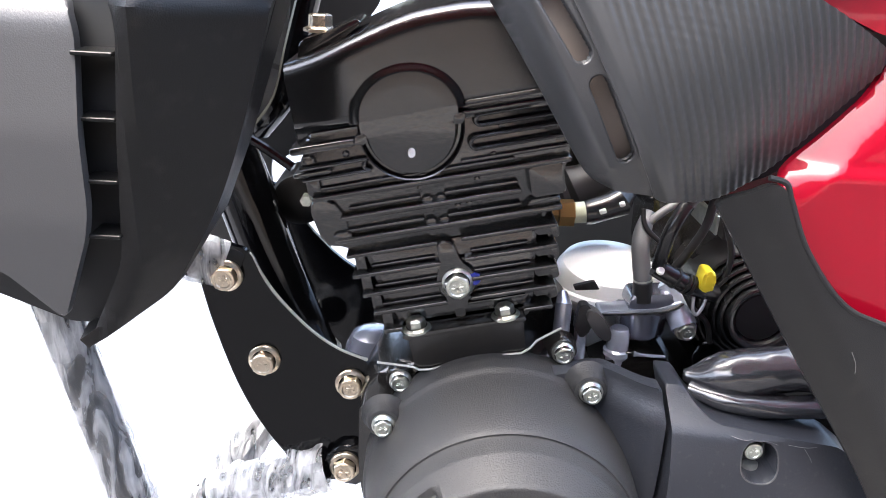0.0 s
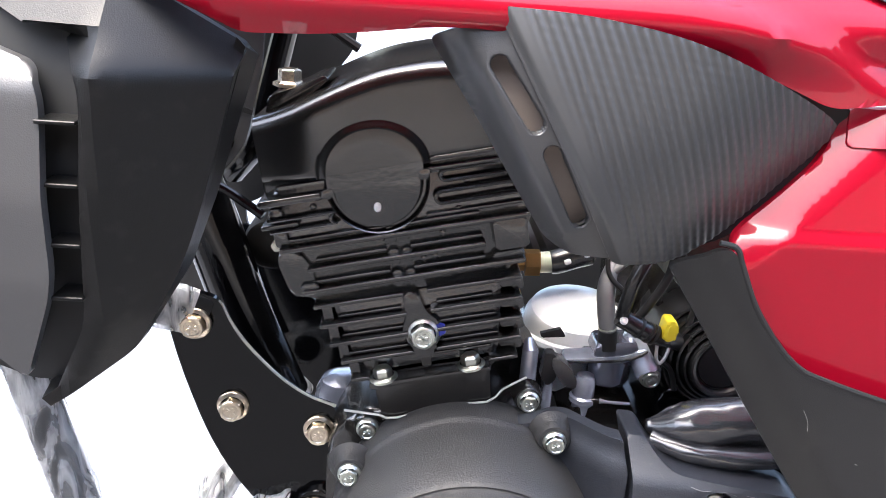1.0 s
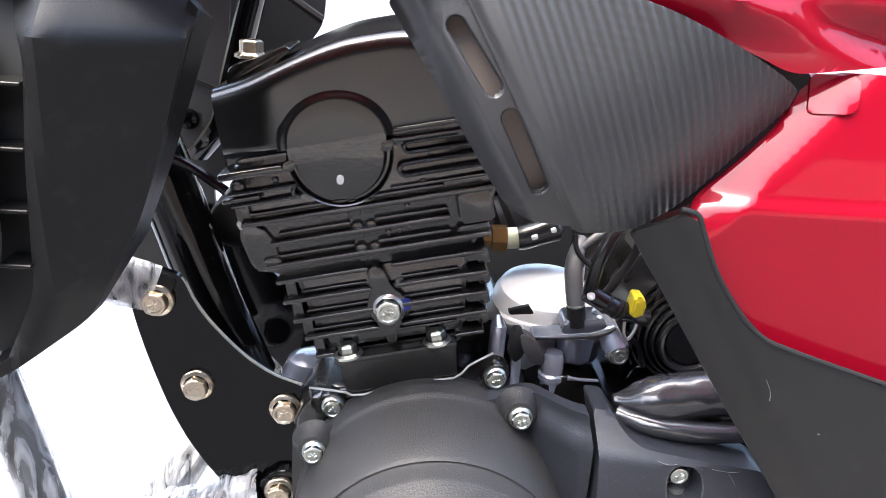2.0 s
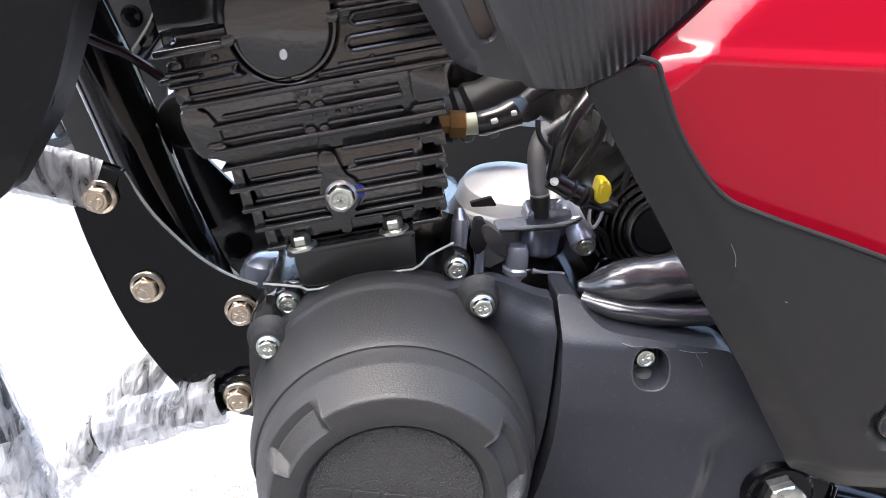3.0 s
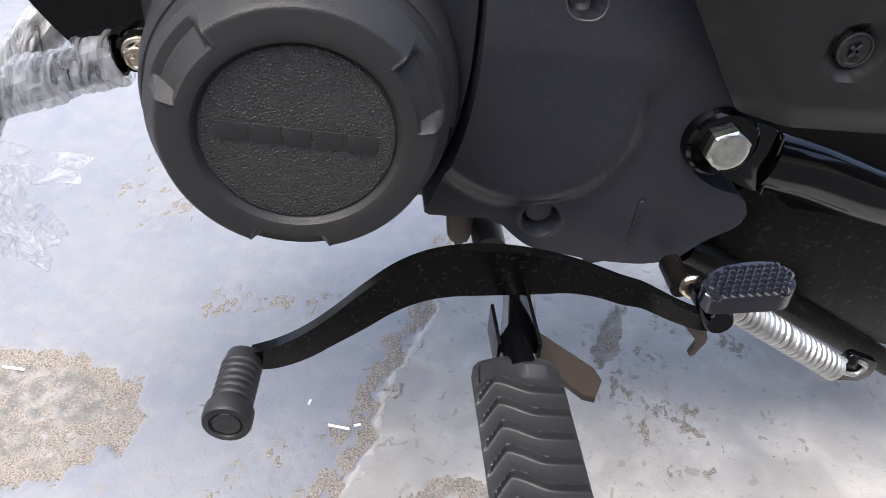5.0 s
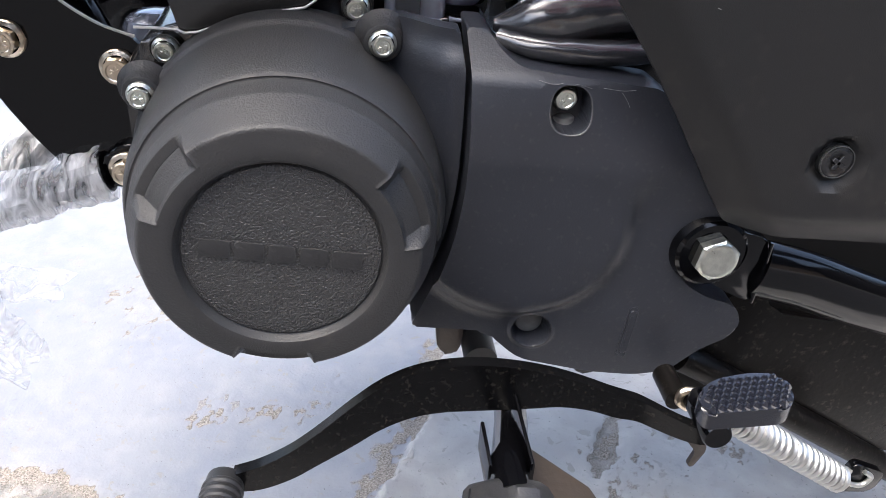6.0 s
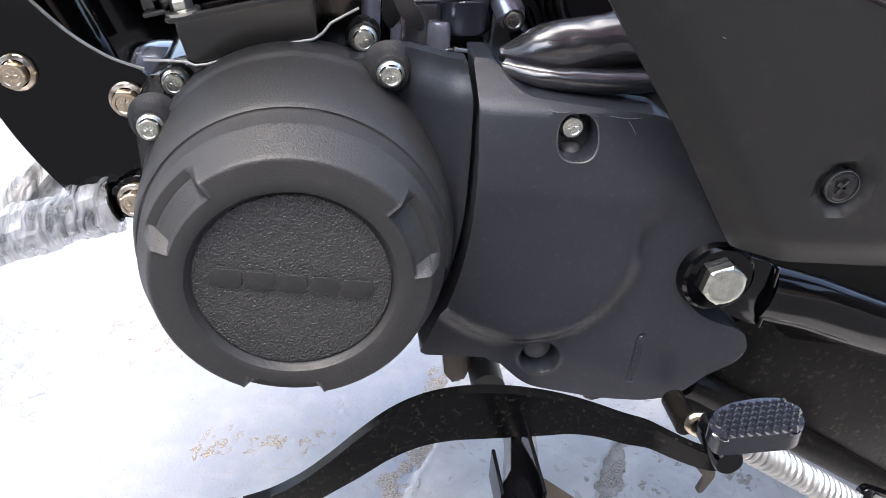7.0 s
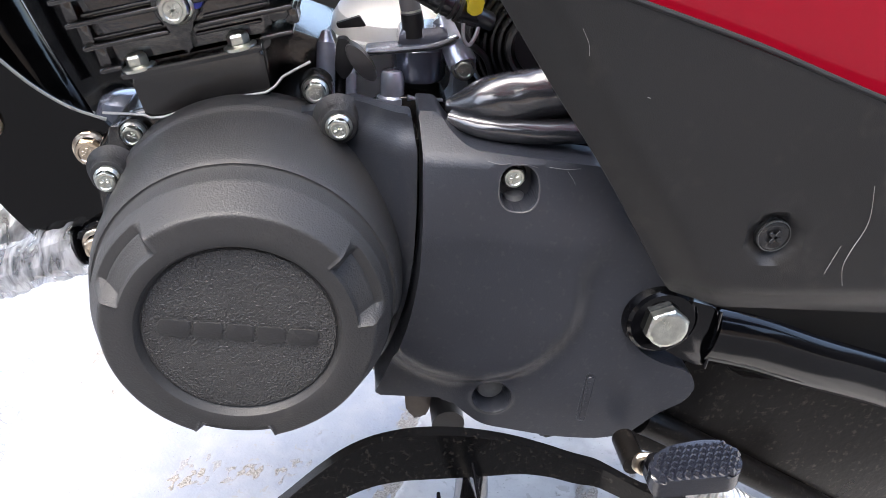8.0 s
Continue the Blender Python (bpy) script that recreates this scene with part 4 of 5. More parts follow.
for x, z, w in ((0.0985, 0.5285, 0.0022), (0.1105, 0.5340, 0.0018)):
    part("connector_clip", moved(box(-w, w, 0.4795, 0.4825, -0.0016, 0.0016, 0.0008), Matrix.Translation((x, 0, z)) @ Matrix.Rotation(radians(-22), 4, "Y")), WHITE, plug, "white lock tab")
part("cable", tube(smooth([(0.116, 0.499, 0.535), (0.130, 0.508, 0.545), (0.150, 0.515, 0.552), (0.166, 0.52, 0.57)], 6), 0.0046, 12), RUBBER, bike, "black cable")
for x, z, w, h in ((0.0870, 0.5060, 0.0085, 0.0100), (0.1060, 0.5080, 0.0070, 0.0080)):
    web = prism(rounded([(x - w, z + h), (x + w * 0.6, z + h), (x + w, z - h * 0.6), (x + w * 0.4, z - h), (x - w * 0.3, z - h * 0.8)], 0.003), 0.545, 0.575, 0.003, 3)
    part("manifold_web", web, SILVERGREY, bike, "grey cast web of the manifold")

starter = part("starter_housing", moved(upright([(0, 0.0150), (0.016, 0.0148), (0.029, 0.0136), (0.036, 0.0105), (0.0400, 0.0040), (0.0415, -0.004), (0.0415, -0.04)], 0, 0, 0, 56), Matrix.Translation((0.125, 0.547, 0.458)) @ Matrix.Rotation(radians(9), 4, "X")), ALUMINIUM, bike, "pale bare aluminium starter housing")
part("housing_rim", upright([(0.0410, 0.0015), (0.0455, 0.001), (0.0465, -0.002), (0.0455, -0.005), (0.0410, -0.006)], 0.125, 0.547, 0.452, 56), ALUMINIUM, starter)
part("housing_rib", box(0.1005, 0.1025, 0.498, 0.512, 0.436, 0.4530, 0.0008), ALUMINIUM, starter)
# the small glossy housing in front of it, with its parting lip
body = moved(lathe([(0, 0.0230), (0.0175, 0.0230), (0.0190, 0.0215), (0.0180, 0.0190), (0.0172, 0.0040), (0.0155, 0.0008), (0.0120, 0.0), (0, 0.0)], 0, 0, 48), Matrix.Translation((0.1405, 0.503, 0.4325)) @ Matrix.Rotation(radians(90), 4, "X"))
body = part("side_housing", body, CASTGLOSS, bike, "glossy black housing beside the starter")
part("housing_flange", prism(rounded([(0.1060, 0.4515), (0.1260, 0.4535), (0.1480, 0.4560), (0.1620, 0.4600), (0.1630, 0.4650), (0.1460, 0.4590), (0.1070, 0.4550)], 0.0015), 0.4850, 0.502, 0.0012, 2), BRIGHT, body)
lip = smooth([(0.1060, 0.4850, 0.4535), (0.1250, 0.4835, 0.4548), (0.1460, 0.4832, 0.4570), (0.1560, 0.4838, 0.4600), (0.1630, 0.4850, 0.4640)], 6)
part("housing_lip", tube(lip, 0.0009, 8), VINYL, body, "dark parting line")
part("upper_cap", prism(rounded([(0.1255, 0.4560), (0.1570, 0.4600), (0.1560, 0.4700), (0.1450, 0.4690), (0.1275, 0.4680)], 0.004), 0.4860, 0.508, 0.005, 4), CASTGLOSS, body)
part("housing_foot", prism(rounded([(0.100, 0.404), (0.160, 0.404), (0.158, 0.424), (0.128, 0.428), (0.112, 0.416)], 0.004), 0.480, 0.52, 0.004, 3), ENGINE_GLOSS, body)
part("foot_rail", tube(smooth([(0.1320, 0.4780, 0.4275), (0.1400, 0.4770, 0.4272), (0.1540, 0.4780, 0.4262)], 4), [0.0022, 0.0018, 0.0014, 0.0012, 0.0012, 0.0012, 0.0012, 0.0012, 0.0010], 10), BRIGHT, body)
part("boss", tube([(0.1672, 0.484, 0.4448), (0.1668, 0.487, 0.4460), (0.1560, 0.503, 0.4700), (0.1550, 0.505, 0.4715)], [0.0080, 0.0096, 0.0090, 0.0050], 24), BRIGHT, body, "bright cast boss")
bolt(M6, 0.1668, 0.483, 0.4450, body, 8)
part("lump", upright([(0, 0.0180), (0.0060, 0.0172), (0.0076, 0.0140), (0.0080, 0.0020), (0.0098, 0.0008), (0.0100, -0.0024), (0.0085, -0.0050), (0.0080, -0.014)], 0.1228, 0.488, 0.4250, 32), BRIGHT, body, "shiny cast lump")
for x, z0, z1, r in ((0.0812, 0.430, 0.457, 0.0060), (0.0965, 0.415, 0.438, 0.0036)):
    part("post", tube([(x - 0.001, 0.478, z0 - 0.02), (x, 0.486, z0), (x + 0.001, 0.492, z1), (x + 0.001, 0.50, z1 + 0.004)], [r, r, r, r * 0.6], 20), BRIGHT, body, "shiny cast post")
flap = prism(rounded([(0.0895, 0.4650), (0.0950, 0.4655), (0.0990, 0.4600), (0.0990, 0.4470), (0.0930, 0.4400), (0.0875, 0.4470)], 0.002), 0.472, 0.480, 0.0015)
flap = part("rubber_flap", flap, RUBBER, bike, "folded black rubber flap")
pad = moved(prism([(0.0052 * math.cos(k * math.pi / 16), 0.0135 * math.sin(k * math.pi / 16)) for k in range(32)], 0.4690, 0.4800, 0.0012, 2), Matrix.Translation((0.1035, 0, 0.4515)) @ Matrix.Rotation(radians(-38), 4, "Y"))
part("rubber_pad", pad, SILVERGREY, flap, "grey oval face of the flap")
part("rubber_tab", prism(rounded([(0.0885, 0.4685), (0.1030, 0.4730), (0.1070, 0.4670), (0.0900, 0.4655)], 0.001), 0.496, 0.500, 0.0005), RUBBER, bike)
part("intake_pipe", tube(smooth([(0.060, 0.560, 0.508), (0.085, 0.560, 0.515), (0.112, 0.560, 0.530), (0.140, 0.560, 0.548)], 6), [0.019, 0.0195, 0.020, 0.0175, 0.0195, 0.0175, 0.0195, 0.0175, 0.0195, 0.018, 0.0165], 26), RUBBER, bike, "ribbed black rubber intake pipe")
hose = part("breather_hose", tube(smooth([(0.137, 0.508, 0.520), (0.1325, 0.500, 0.513), (0.1302, 0.494, 0.503), (0.1318, 0.491, 0.489), (0.1340, 0.490, 0.478), (0.1360, 0.491, 0.468)], 8), [0.0048 + 0.0014 * step(k, 0, 14) for k in range(41)], 20), HOSE, bike, "grey rubber breather hose")
part("hose_clamp", tube([(0.1338, 0.490, 0.4792), (0.1340, 0.490, 0.4780)], 0.0066, 20), ZINC, hose, "thin wire clamp")
part("hose_end", tube([(0.1341, 0.490, 0.4775), (0.1350, 0.4905, 0.472), (0.136, 0.491, 0.463)], [0.0066, 0.0068, 0.0072], 20), RUBBER, hose)
ribs = [(0, 0.475), (0.018, 0.475), (0.0195, 0.4715)]
for k in range(6):
    r = 0.0215 + 0.0040 * k
    ribs += [(r, 0.4705 + 0.0038 * k), (r + 0.0014, 0.4712 + 0.0038 * k), (r + 0.0022, 0.4770 + 0.0038 * k)]
boot = part("throttle_boot", lathe(ribs + [(0.0450, 0.50), (0.0450, 0.57)], 0.213, 0.4610, 56), VINYL, bike, "ribbed black throttle boot")
part("throttle_bore", lathe([(0, 0.4742), (0.0165, 0.4742), (0.0170, 0.476)], 0.213, 0.4610, 32), RUBBER, boot)
inj = part("injector_plug", tube(smooth([(0.136, 0.474, 0.4945), (0.142, 0.473, 0.4915), (0.151, 0.472, 0.487), (0.160, 0.473, 0.483), (0.170, 0.476, 0.479), (0.180, 0.482, 0.474)], 5), 0.0066, 16), VINYL, bike, "black injector connector")
for x, z in ((0.1500, 0.4875), (0.1570, 0.4843), (0.1605, 0.4828)):
    part("collar", tube([(x - 0.0008, 0.4725, z + 0.0004), (x + 0.0008, 0.4725, z - 0.0004)], 0.0074, 16), RUBBER, inj)
part("lock", prism(rounded([(0.1645, 0.4825), (0.1665, 0.4965), (0.1735, 0.4960), (0.1752, 0.4860), (0.1715, 0.4805)], 0.0025), 0.4650, 0.478, 0.0020, 3), YELLOW, inj, "yellow connector lock")
part("lock_slot", prism(rounded([(0.1672, 0.4865), (0.1680, 0.4930), (0.1700, 0.4925), (0.1692, 0.4860)], 0.0008), 0.4643, 0.4660), YELLOW, inj)
part("clip", tube(smooth([(0.1635, 0.470, 0.476), (0.1640, 0.469, 0.467), (0.1675, 0.470, 0.463), (0.1715, 0.472, 0.468), (0.1735, 0.474, 0.474)], 5), 0.0012, 8), STEEL, inj)
part("plug_tip", tube([(0.1375, 0.4668, 0.4945), (0.1378, 0.4650, 0.4955)], [0.0030, 0.0022], 10), WHITE, inj)
cables = [([(0.1375, 0.472, 0.495), (0.1380, 0.468, 0.508), (0.1400, 0.466, 0.522), (0.1460, 0.468, 0.535), (0.1550, 0.474, 0.547), (0.1680, 0.490, 0.565)], 0.0048, VINYL),
          ([(0.1310, 0.500, 0.5110), (0.1370, 0.500, 0.5180), (0.1450, 0.502, 0.5245), (0.1530, 0.505, 0.5290), (0.1700, 0.510, 0.5400)], 0.0028, HOSE),
          ([(0.1290, 0.496, 0.5270), (0.1300, 0.494, 0.5190), (0.1340, 0.492, 0.5125), (0.1420, 0.49, 0.5060)], 0.0018, RUBBER),
          ([(0.1500, 0.480, 0.490), (0.1590, 0.478, 0.507), (0.1680, 0.480, 0.526), (0.1720, 0.485, 0.555)], 0.0030, RUBBER),
          ([(0.1780, 0.490, 0.535), (0.1850, 0.488, 0.518), (0.1900, 0.486, 0.500), (0.1880, 0.486, 0.480)], 0.0022, RUBBER),
          ([(0.1610, 0.486, 0.475), (0.1690, 0.482, 0.462), (0.1800, 0.482, 0.452), (0.1860, 0.484, 0.436)], 0.0020, RUBBER)]
for c, r, m in cables:
    part("cable", tube(smooth(c, 7), r, 12), m, bike, "grey cable" if m is HOSE else "black cable")
body2 = prism(rounded([(0.150, 0.530), (0.152, 0.470), (0.170, 0.455), (0.27, 0.44), (0.27, 0.60), (0.150, 0.60)], 0.006), 0.545, 0.60, 0.004)
part("throttle_body", body2, ENGINE, bike, "dark throttle body")
for i in range(4):
    part("bracket_slat", box(0.1735 + 0.006 * i, 0.1755 + 0.006 * i, 0.495, 0.53, 0.514 - 0.003 * i, 0.528 - 0.003 * i, 0.0006, 1), ZINC if i in (0, 1) else DARK, bike)

# vinyl sleeve over the wiring
sl = tube(smooth([(0.150, 0.428, 0.440), (0.165, 0.426, 0.441), (0.190, 0.424, 0.446), (0.215, 0.422, 0.451), (0.245, 0.420, 0.456), (0.28, 0.43, 0.463)], 8), [0.004 + 0.012 * step(i, 0, 12) for i in range(41)], 28, 0.9, wrinkle=0.09)
part("wiring_sleeve", sl, SLEEVE, bike, "glossy black vinyl wiring sleeve", 85)
part("wiring", tube(smooth([(0.154, 0.424, 0.433), (0.175, 0.412, 0.4325), (0.20, 0.408, 0.4315), (0.235, 0.410, 0.4325)], 8), 0.0085, 20, 0.8, wrinkle=0.12), SLEEVE, bike, "wrinkled wiring under the sleeve", 85)

# -- red bodywork and panels --


def curved(outline, thick, f, cell, bevel=0.002, zcell=None, seg=3):
    bm = prism(outline, 0.0, thick, bevel, seg)
    gridded(bm, cell, zcell)
    return bent(bm, f)


def side_panel_y(x, z):
    y = 0.3400 - 0.05 * (x - 0.30) * step(x, 0.2, 0.3)
    e = (x - 0.122) * 0.823 + (z - 0.574) * 0.568
    y += 0.012 * (1 - step(e, 0.0, 0.022))
    y += 0.010 * (1 - step(z, 0.349, 0.372)) * step(x, 0.25, 0.28)
    d = math.hypot(x - 0.3125, z - 0.4005)
    y += 0.0050 * (1 - step(d, 0.0105, 0.0155))
    y -= 0.0008 * math.exp(-((d - 0.0160) / 0.002) ** 2)
    return y


sp = rounded([(0.121, 0.575, 0.003), (0.150, 0.5335, 0.02), (0.184, 0.4845, 0.02), (0.224, 0.4290, 0.02), (0.262, 0.3690, 0.012), (0.274, 0.3535, 0.012), (0.300, 0.3520, 0.01), (0.394, 0.3480, 0.02), (0.56, 0.3440, 0.01), (0.56, 0.4080, 0.01), (0.354, 0.4710, 0.05), (0.281, 0.4970, 0.04), (0.212, 0.5190, 0.03), (0.187, 0.5300, 0.02), (0.165, 0.5560, 0.02), (0.148, 0.5880, 0.004), (0.140, 0.5890, 0.004)], 0.008, 6)
panel = part("side_panel", curved(sp, 0.004, side_panel_y, 0.0045, 0.0022), PANEL, bike, "charcoal plastic side panel with a recessed screw", 40)
screw = lathe([(0, 0.3435), (0.0015, 0.3435), (0.002, 0.3412), (0.0065, 0.3400), (0.0092, 0.3412), (0.0098, 0.345)], 0.3125, 0.4005, 32)
part("screw", screw, VINYL, panel, "black pressed screw")
# highlight round the screw's rim, put in as a thin pale ring
part("screw_glint", tube([(0.3125 + 0.0086 * math.cos(k * math.pi / 18), 0.3405, 0.4005 + 0.0086 * math.sin(k * math.pi / 18)) for k in range(37)], 0.00025, 6), SILVERGREY, panel, "pale ring for the highlight on the screw's rim")
for a in (35, 125):
    cr = box(-0.0040, 0.0040, 0.3390, 0.3405, -0.0011, 0.0011, 0.0003, 1)
    moved(cr, Matrix.Translation((0.3125, 0, 0.4005)) @ Matrix.Rotation(radians(a), 4, "Y"))
    part("cross_slot", cr, VINYL, panel)


SCUFF = mat("scuffed_plastic", (0.16, 0.155, 0.15), 0.7, grain=0.5, blotch=0.4)
for pts, r in (([(0.3560, 0.4300), (0.3590, 0.4100), (0.3545, 0.3930), (0.3530, 0.3830), (0.3560, 0.3720)], 0.00045), ([(0.3485, 0.3960), (0.3455, 0.3850), (0.3440, 0.3790)], 0.00035), ([(0.1985, 0.5050), (0.2020, 0.4985), (0.2030, 0.4930)], 0.00035), ([(0.2330, 0.4740), (0.2345, 0.4735)], 0.0005)):
    part("scuff", tube([(p.x, side_panel_y(p.x, p.y) - 0.00002, p.y) for p in smooth(pts, 5)], r, 6, 0.4), SCUFF, panel, "pale scratch in the plastic")


def red_y(x, z):
    y = 0.3440
    y += 0.0024 * step(z, 0.5900, 0.5990) + 0.13 * max(0.0, z - 0.5965) + 0.10 * max(0.0, 0.5935 - z)
    # a facet along the edge that meets the cone
    d = (x - 0.1485) * 0.763 - (z - 0.5895) * 0.647
    y += 0.75 * max(0.0, 0.0165 - d) * step(z, 0.5780, 0.5980)
    y += 0.30 * max(0.0, 0.0165 - d) * (1 - step(z, 0.5780, 0.5980)) * step(z, 0.53, 0.585)
    y -= 0.004 * step(x, 0.22, 0.45)
    return y


rp = rounded([(0.1485, 0.5895, 0.006), (0.1635, 0.5545, 0.02), (0.1835, 0.5250, 0.02), (0.2105, 0.5115, 0.03), (0.2825, 0.4870, 0.05), (0.355, 0.4590, 0.05), (0.56, 0.396, 0.01), (0.56, 0.665, 0.01), (0.236, 0.658, 0.004), (0.222, 0.6580, 0.003), (0.2005, 0.6545, 0.003), (0.1955, 0.6450, 0.006), (0.1880, 0.6300, 0.02), (0.168, 0.6080, 0.03)], 0.008, 6)
rc = gridded(prism(rp, 0.0, 0.004, 0.0022, 3), 0.004)
densify(rc, 0.150, 0.56, 0.576, 0.602, 0.0020)
red = part("red_side_cover", bent(rc, red_y), RED, bike, "glossy red side cover with a horizontal crease", 60)
# shade along the panel edge, laid on as a dark tube
seam_path = [(0.1395, 0.592), (0.1482, 0.5895), (0.1530, 0.5800), (0.1655, 0.5565), (0.1880, 0.5310), (0.2125, 0.5200), (0.2815, 0.4982), (0.3545, 0.4722), (0.46, 0.4395), (0.56, 0.4090)]
part("seam_shade", tube([(p.x, side_panel_y(p.x, p.y) + 0.0006, p.y) for p in smooth(seam_path, 6)], 0.0014, 8), DARK, red, "dark line for the shade along the panel seam")
part("red_tab", curved(rounded([(0.1985, 0.6380), (0.2180, 0.6400), (0.2200, 0.6565), (0.2010, 0.6555)], 0.002), 0.003, lambda x, z: red_y(x, z) - 0.0016, 0.004, 0.0008), RED, red)


def tank_y(x, z):
    y = 0.345 + 0.35 * max(0.0, z - 0.70)
    y -= 0.010 * math.exp(-((z - (0.690 + 0.0 * x)) / 0.012) ** 2)
    y += 0.020 * step(x, 0.12, 0.30)
    y += 0.02 * step(-x, 0.05, 0.16)
    ridge = z - (0.700 - 0.30 * max(0.0, x - 0.08))
    y += 0.010 * step(ridge, 0.006, 0.018)
    return y


tp = rounded([(-0.30, 0.745, 0.01), (-0.20, 0.713, 0.02), (-0.125, 0.690, 0.01), (-0.086, 0.6735, 0.006), (-0.04, 0.6760, 0.02), (0.004, 0.6830, 0.02), (0.060, 0.6800, 0.04), (0.106, 0.6800, 0.03), (0.150, 0.6690, 0.02), (0.184, 0.6560, 0.01), (0.200, 0.6575, 0.004), (0.236, 0.6620, 0.01), (0.56, 0.670, 0.01), (0.56, 0.86, 0.02), (-0.30, 0.86, 0.02)], 0.008, 5)
tank = part("tank_shroud", curved(tp, 0.004, tank_y, 0.006, 0.003), RED, bike, "glossy red tank shroud", 60)
mesh_panel = curved(rounded([(0.172, 0.720), (0.200, 0.705), (0.26, 0.690), (0.30, 0.69), (0.30, 0.76), (0.16, 0.76)], 0.008), 0.003, lambda x, z: tank_y(x, z) - 0.003, 0.006)
part("mesh_grille", mesh_panel, CARBON, bike, "black mesh grille in the tank shroud")


for pts, r in (([(0.1690, 0.4235), (0.1760, 0.4222), (0.1810, 0.4228)], 0.0004), ([(0.1850, 0.4215), (0.1890, 0.4225), (0.1960, 0.4208)], 0.00035), ([(0.2020, 0.4212), (0.2120, 0.4200), (0.2190, 0.4205)], 0.00035), ([(0.2120, 0.4190), (0.2150, 0.4150), (0.2165, 0.4120)], 0.0003), ([(0.1790, 0.4170), (0.1815, 0.4185)], 0.0004)):
    part("scuff", tube([(p.x, sprocket_surface(p.x, p.y) - 0.00005, p.y) for p in smooth(pts, 5)], r * 0.6, 6, 0.5), SCUFF, bike, "pale scratch in the casting")
TAN = mat("brown_inner_plastic", (0.22, 0.18, 0.15), 0.6, grain=0.3, blotch=0.3)


# -- ribbed cone over the injector --
def cone_y(x, z):
    u = ((x - 0.022) * 0.47 + (0.688 - z) * 0.88) / 0.125
    v = ((x - 0.06) * 0.88 - (0.64 - z) * 0.1)
    y = 0.3250 + (0.010 if u < 0.5 else 0.019) * (2 * u - 1) ** 2
    y += 0.022 * step(v, 0.045, 0.135)
    # the slotted band in front is set back from the ribbed part
    b = (x - 0.0235) - (0.692 - z) * 0.585
    y += 0.0045 * (1 - step(b, 0.0, 0.006))
    y += 0.028 * step(-b, 0.016, 0.034)
    return y


def slot_depth(x, z):
    out = 0.0
    for (x0, z0), (x1, z1) in (((0.0275, 0.6680), (0.0450, 0.6440)), ((0.0540, 0.6310), (0.0710, 0.6000))):
        a, b, p = Vector((x0, z0)), Vector((x1, z1)), Vector((x, z))
        t = min(1, max(0, (p - a).dot(b - a) / (b - a).length_squared))
        d = (p - a - (b - a) * t).length
        out = max(out, 1 - step(d, 0.0032, 0.0048))
    return out


cp = rounded([(0.0235, 0.6925, 0.002), (0.0925, 0.5745, 0.003), (0.123, 0.5735, 0.010), (0.148, 0.5885, 0.012), (0.172, 0.6170, 0.04), (0.191, 0.6390, 0.008), (0.1930, 0.6480, 0.008), (0.180, 0.6550, 0.015), (0.148, 0.6690, 0.03), (0.106, 0.6850, 0.04), (0.060, 0.6915, 0.04)], 0.008, 6)
TILT = Matrix.Rotation(radians(24), 4, "Y")  # lays the ribs upright while they are cut
bm = moved(prism(cp, 0.0, 0.005, 0.0025, 3), TILT)
gridded(bm, 0.00072, 0.0015)
for v in bm.verts:
    w = TILT.inverted() @ v.co
    b = (w.x - 0.0235) - (0.692 - w.z) * 0.585
    edge = min(1.0, max(0.0, (0.0035 - v.co.y) / 0.002)) * step(b, 0.008, 0.016)
    rib = v.co.x / 0.0043
    weave = math.cos(2 * math.pi * rib) + 0.34 * math.cos(2 * math.pi * v.co.z / 0.0052 + math.pi * math.floor(rib + 0.5)) * (0.5 - 0.5 * math.cos(2 * math.pi * rib + math.pi))
    v.co.y += cone_y(w.x, w.z) - 0.00056 * weave * edge
cone = part("ribbed_cone", moved(bm, TILT.inverted()), CARBON, bike, "carbon-look ribbed plastic cone with a slotted band", 60)
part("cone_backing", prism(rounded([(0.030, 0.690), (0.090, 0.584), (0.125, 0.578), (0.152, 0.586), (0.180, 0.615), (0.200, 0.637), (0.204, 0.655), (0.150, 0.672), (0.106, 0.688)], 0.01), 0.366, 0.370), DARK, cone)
bp = rounded([(-0.003, 0.675, 0.003), (0.026, 0.634, 0.03), (0.048, 0.600, 0.02), (0.060, 0.5825, 0.006), (0.0895, 0.5770, 0.003), (0.0935, 0.5770, 0.002), (0.0255, 0.6925, 0.002), (0.021, 0.6925, 0.003), (0.014, 0.6850, 0.01)], 0.008, 6)
bm = prism(bp, 0.0, 0.005, 0.002, 3)
gridded(bm, 0.004)
densify(bm, 0.020, 0.078, 0.592, 0.676, 0.0006)
cut = [f for f in bm.faces if abs(f.normal.y) > 0.9 and slot_depth(f.calc_center_median().x, f.calc_center_median().z) > 0.5]
bmesh.ops.delete(bm, geom=cut, context="FACES")
bent(bm, lambda x, z: cone_y(x, z) + 0.0015 + 0.006 * slot_depth(x, z) * 0.5)
part("slotted_band", bm, BAND, cone, "smooth black band with two long slots", 50)
part("slot_backing", curved(rounded([(0.020, 0.672), (0.030, 0.676), (0.080, 0.600), (0.070, 0.592)], 0.004), 0.003, lambda x, z: cone_y(x, z) + 0.013, 0.006, 0.0), TAN, cone)


# -- front shroud --
def shroud_y(x, z):
    ridge = -0.146 - 0.10 * (0.64 - z) if z > 0.54 else -0.156 - 0.40 * (0.54 - z)
    y = 0.316 + 0.10 * max(0.0, 0.60 - z) + 1.0 * max(0.0, z - 0.655)
    y += 0.72 * max(0.0, x - ridge)
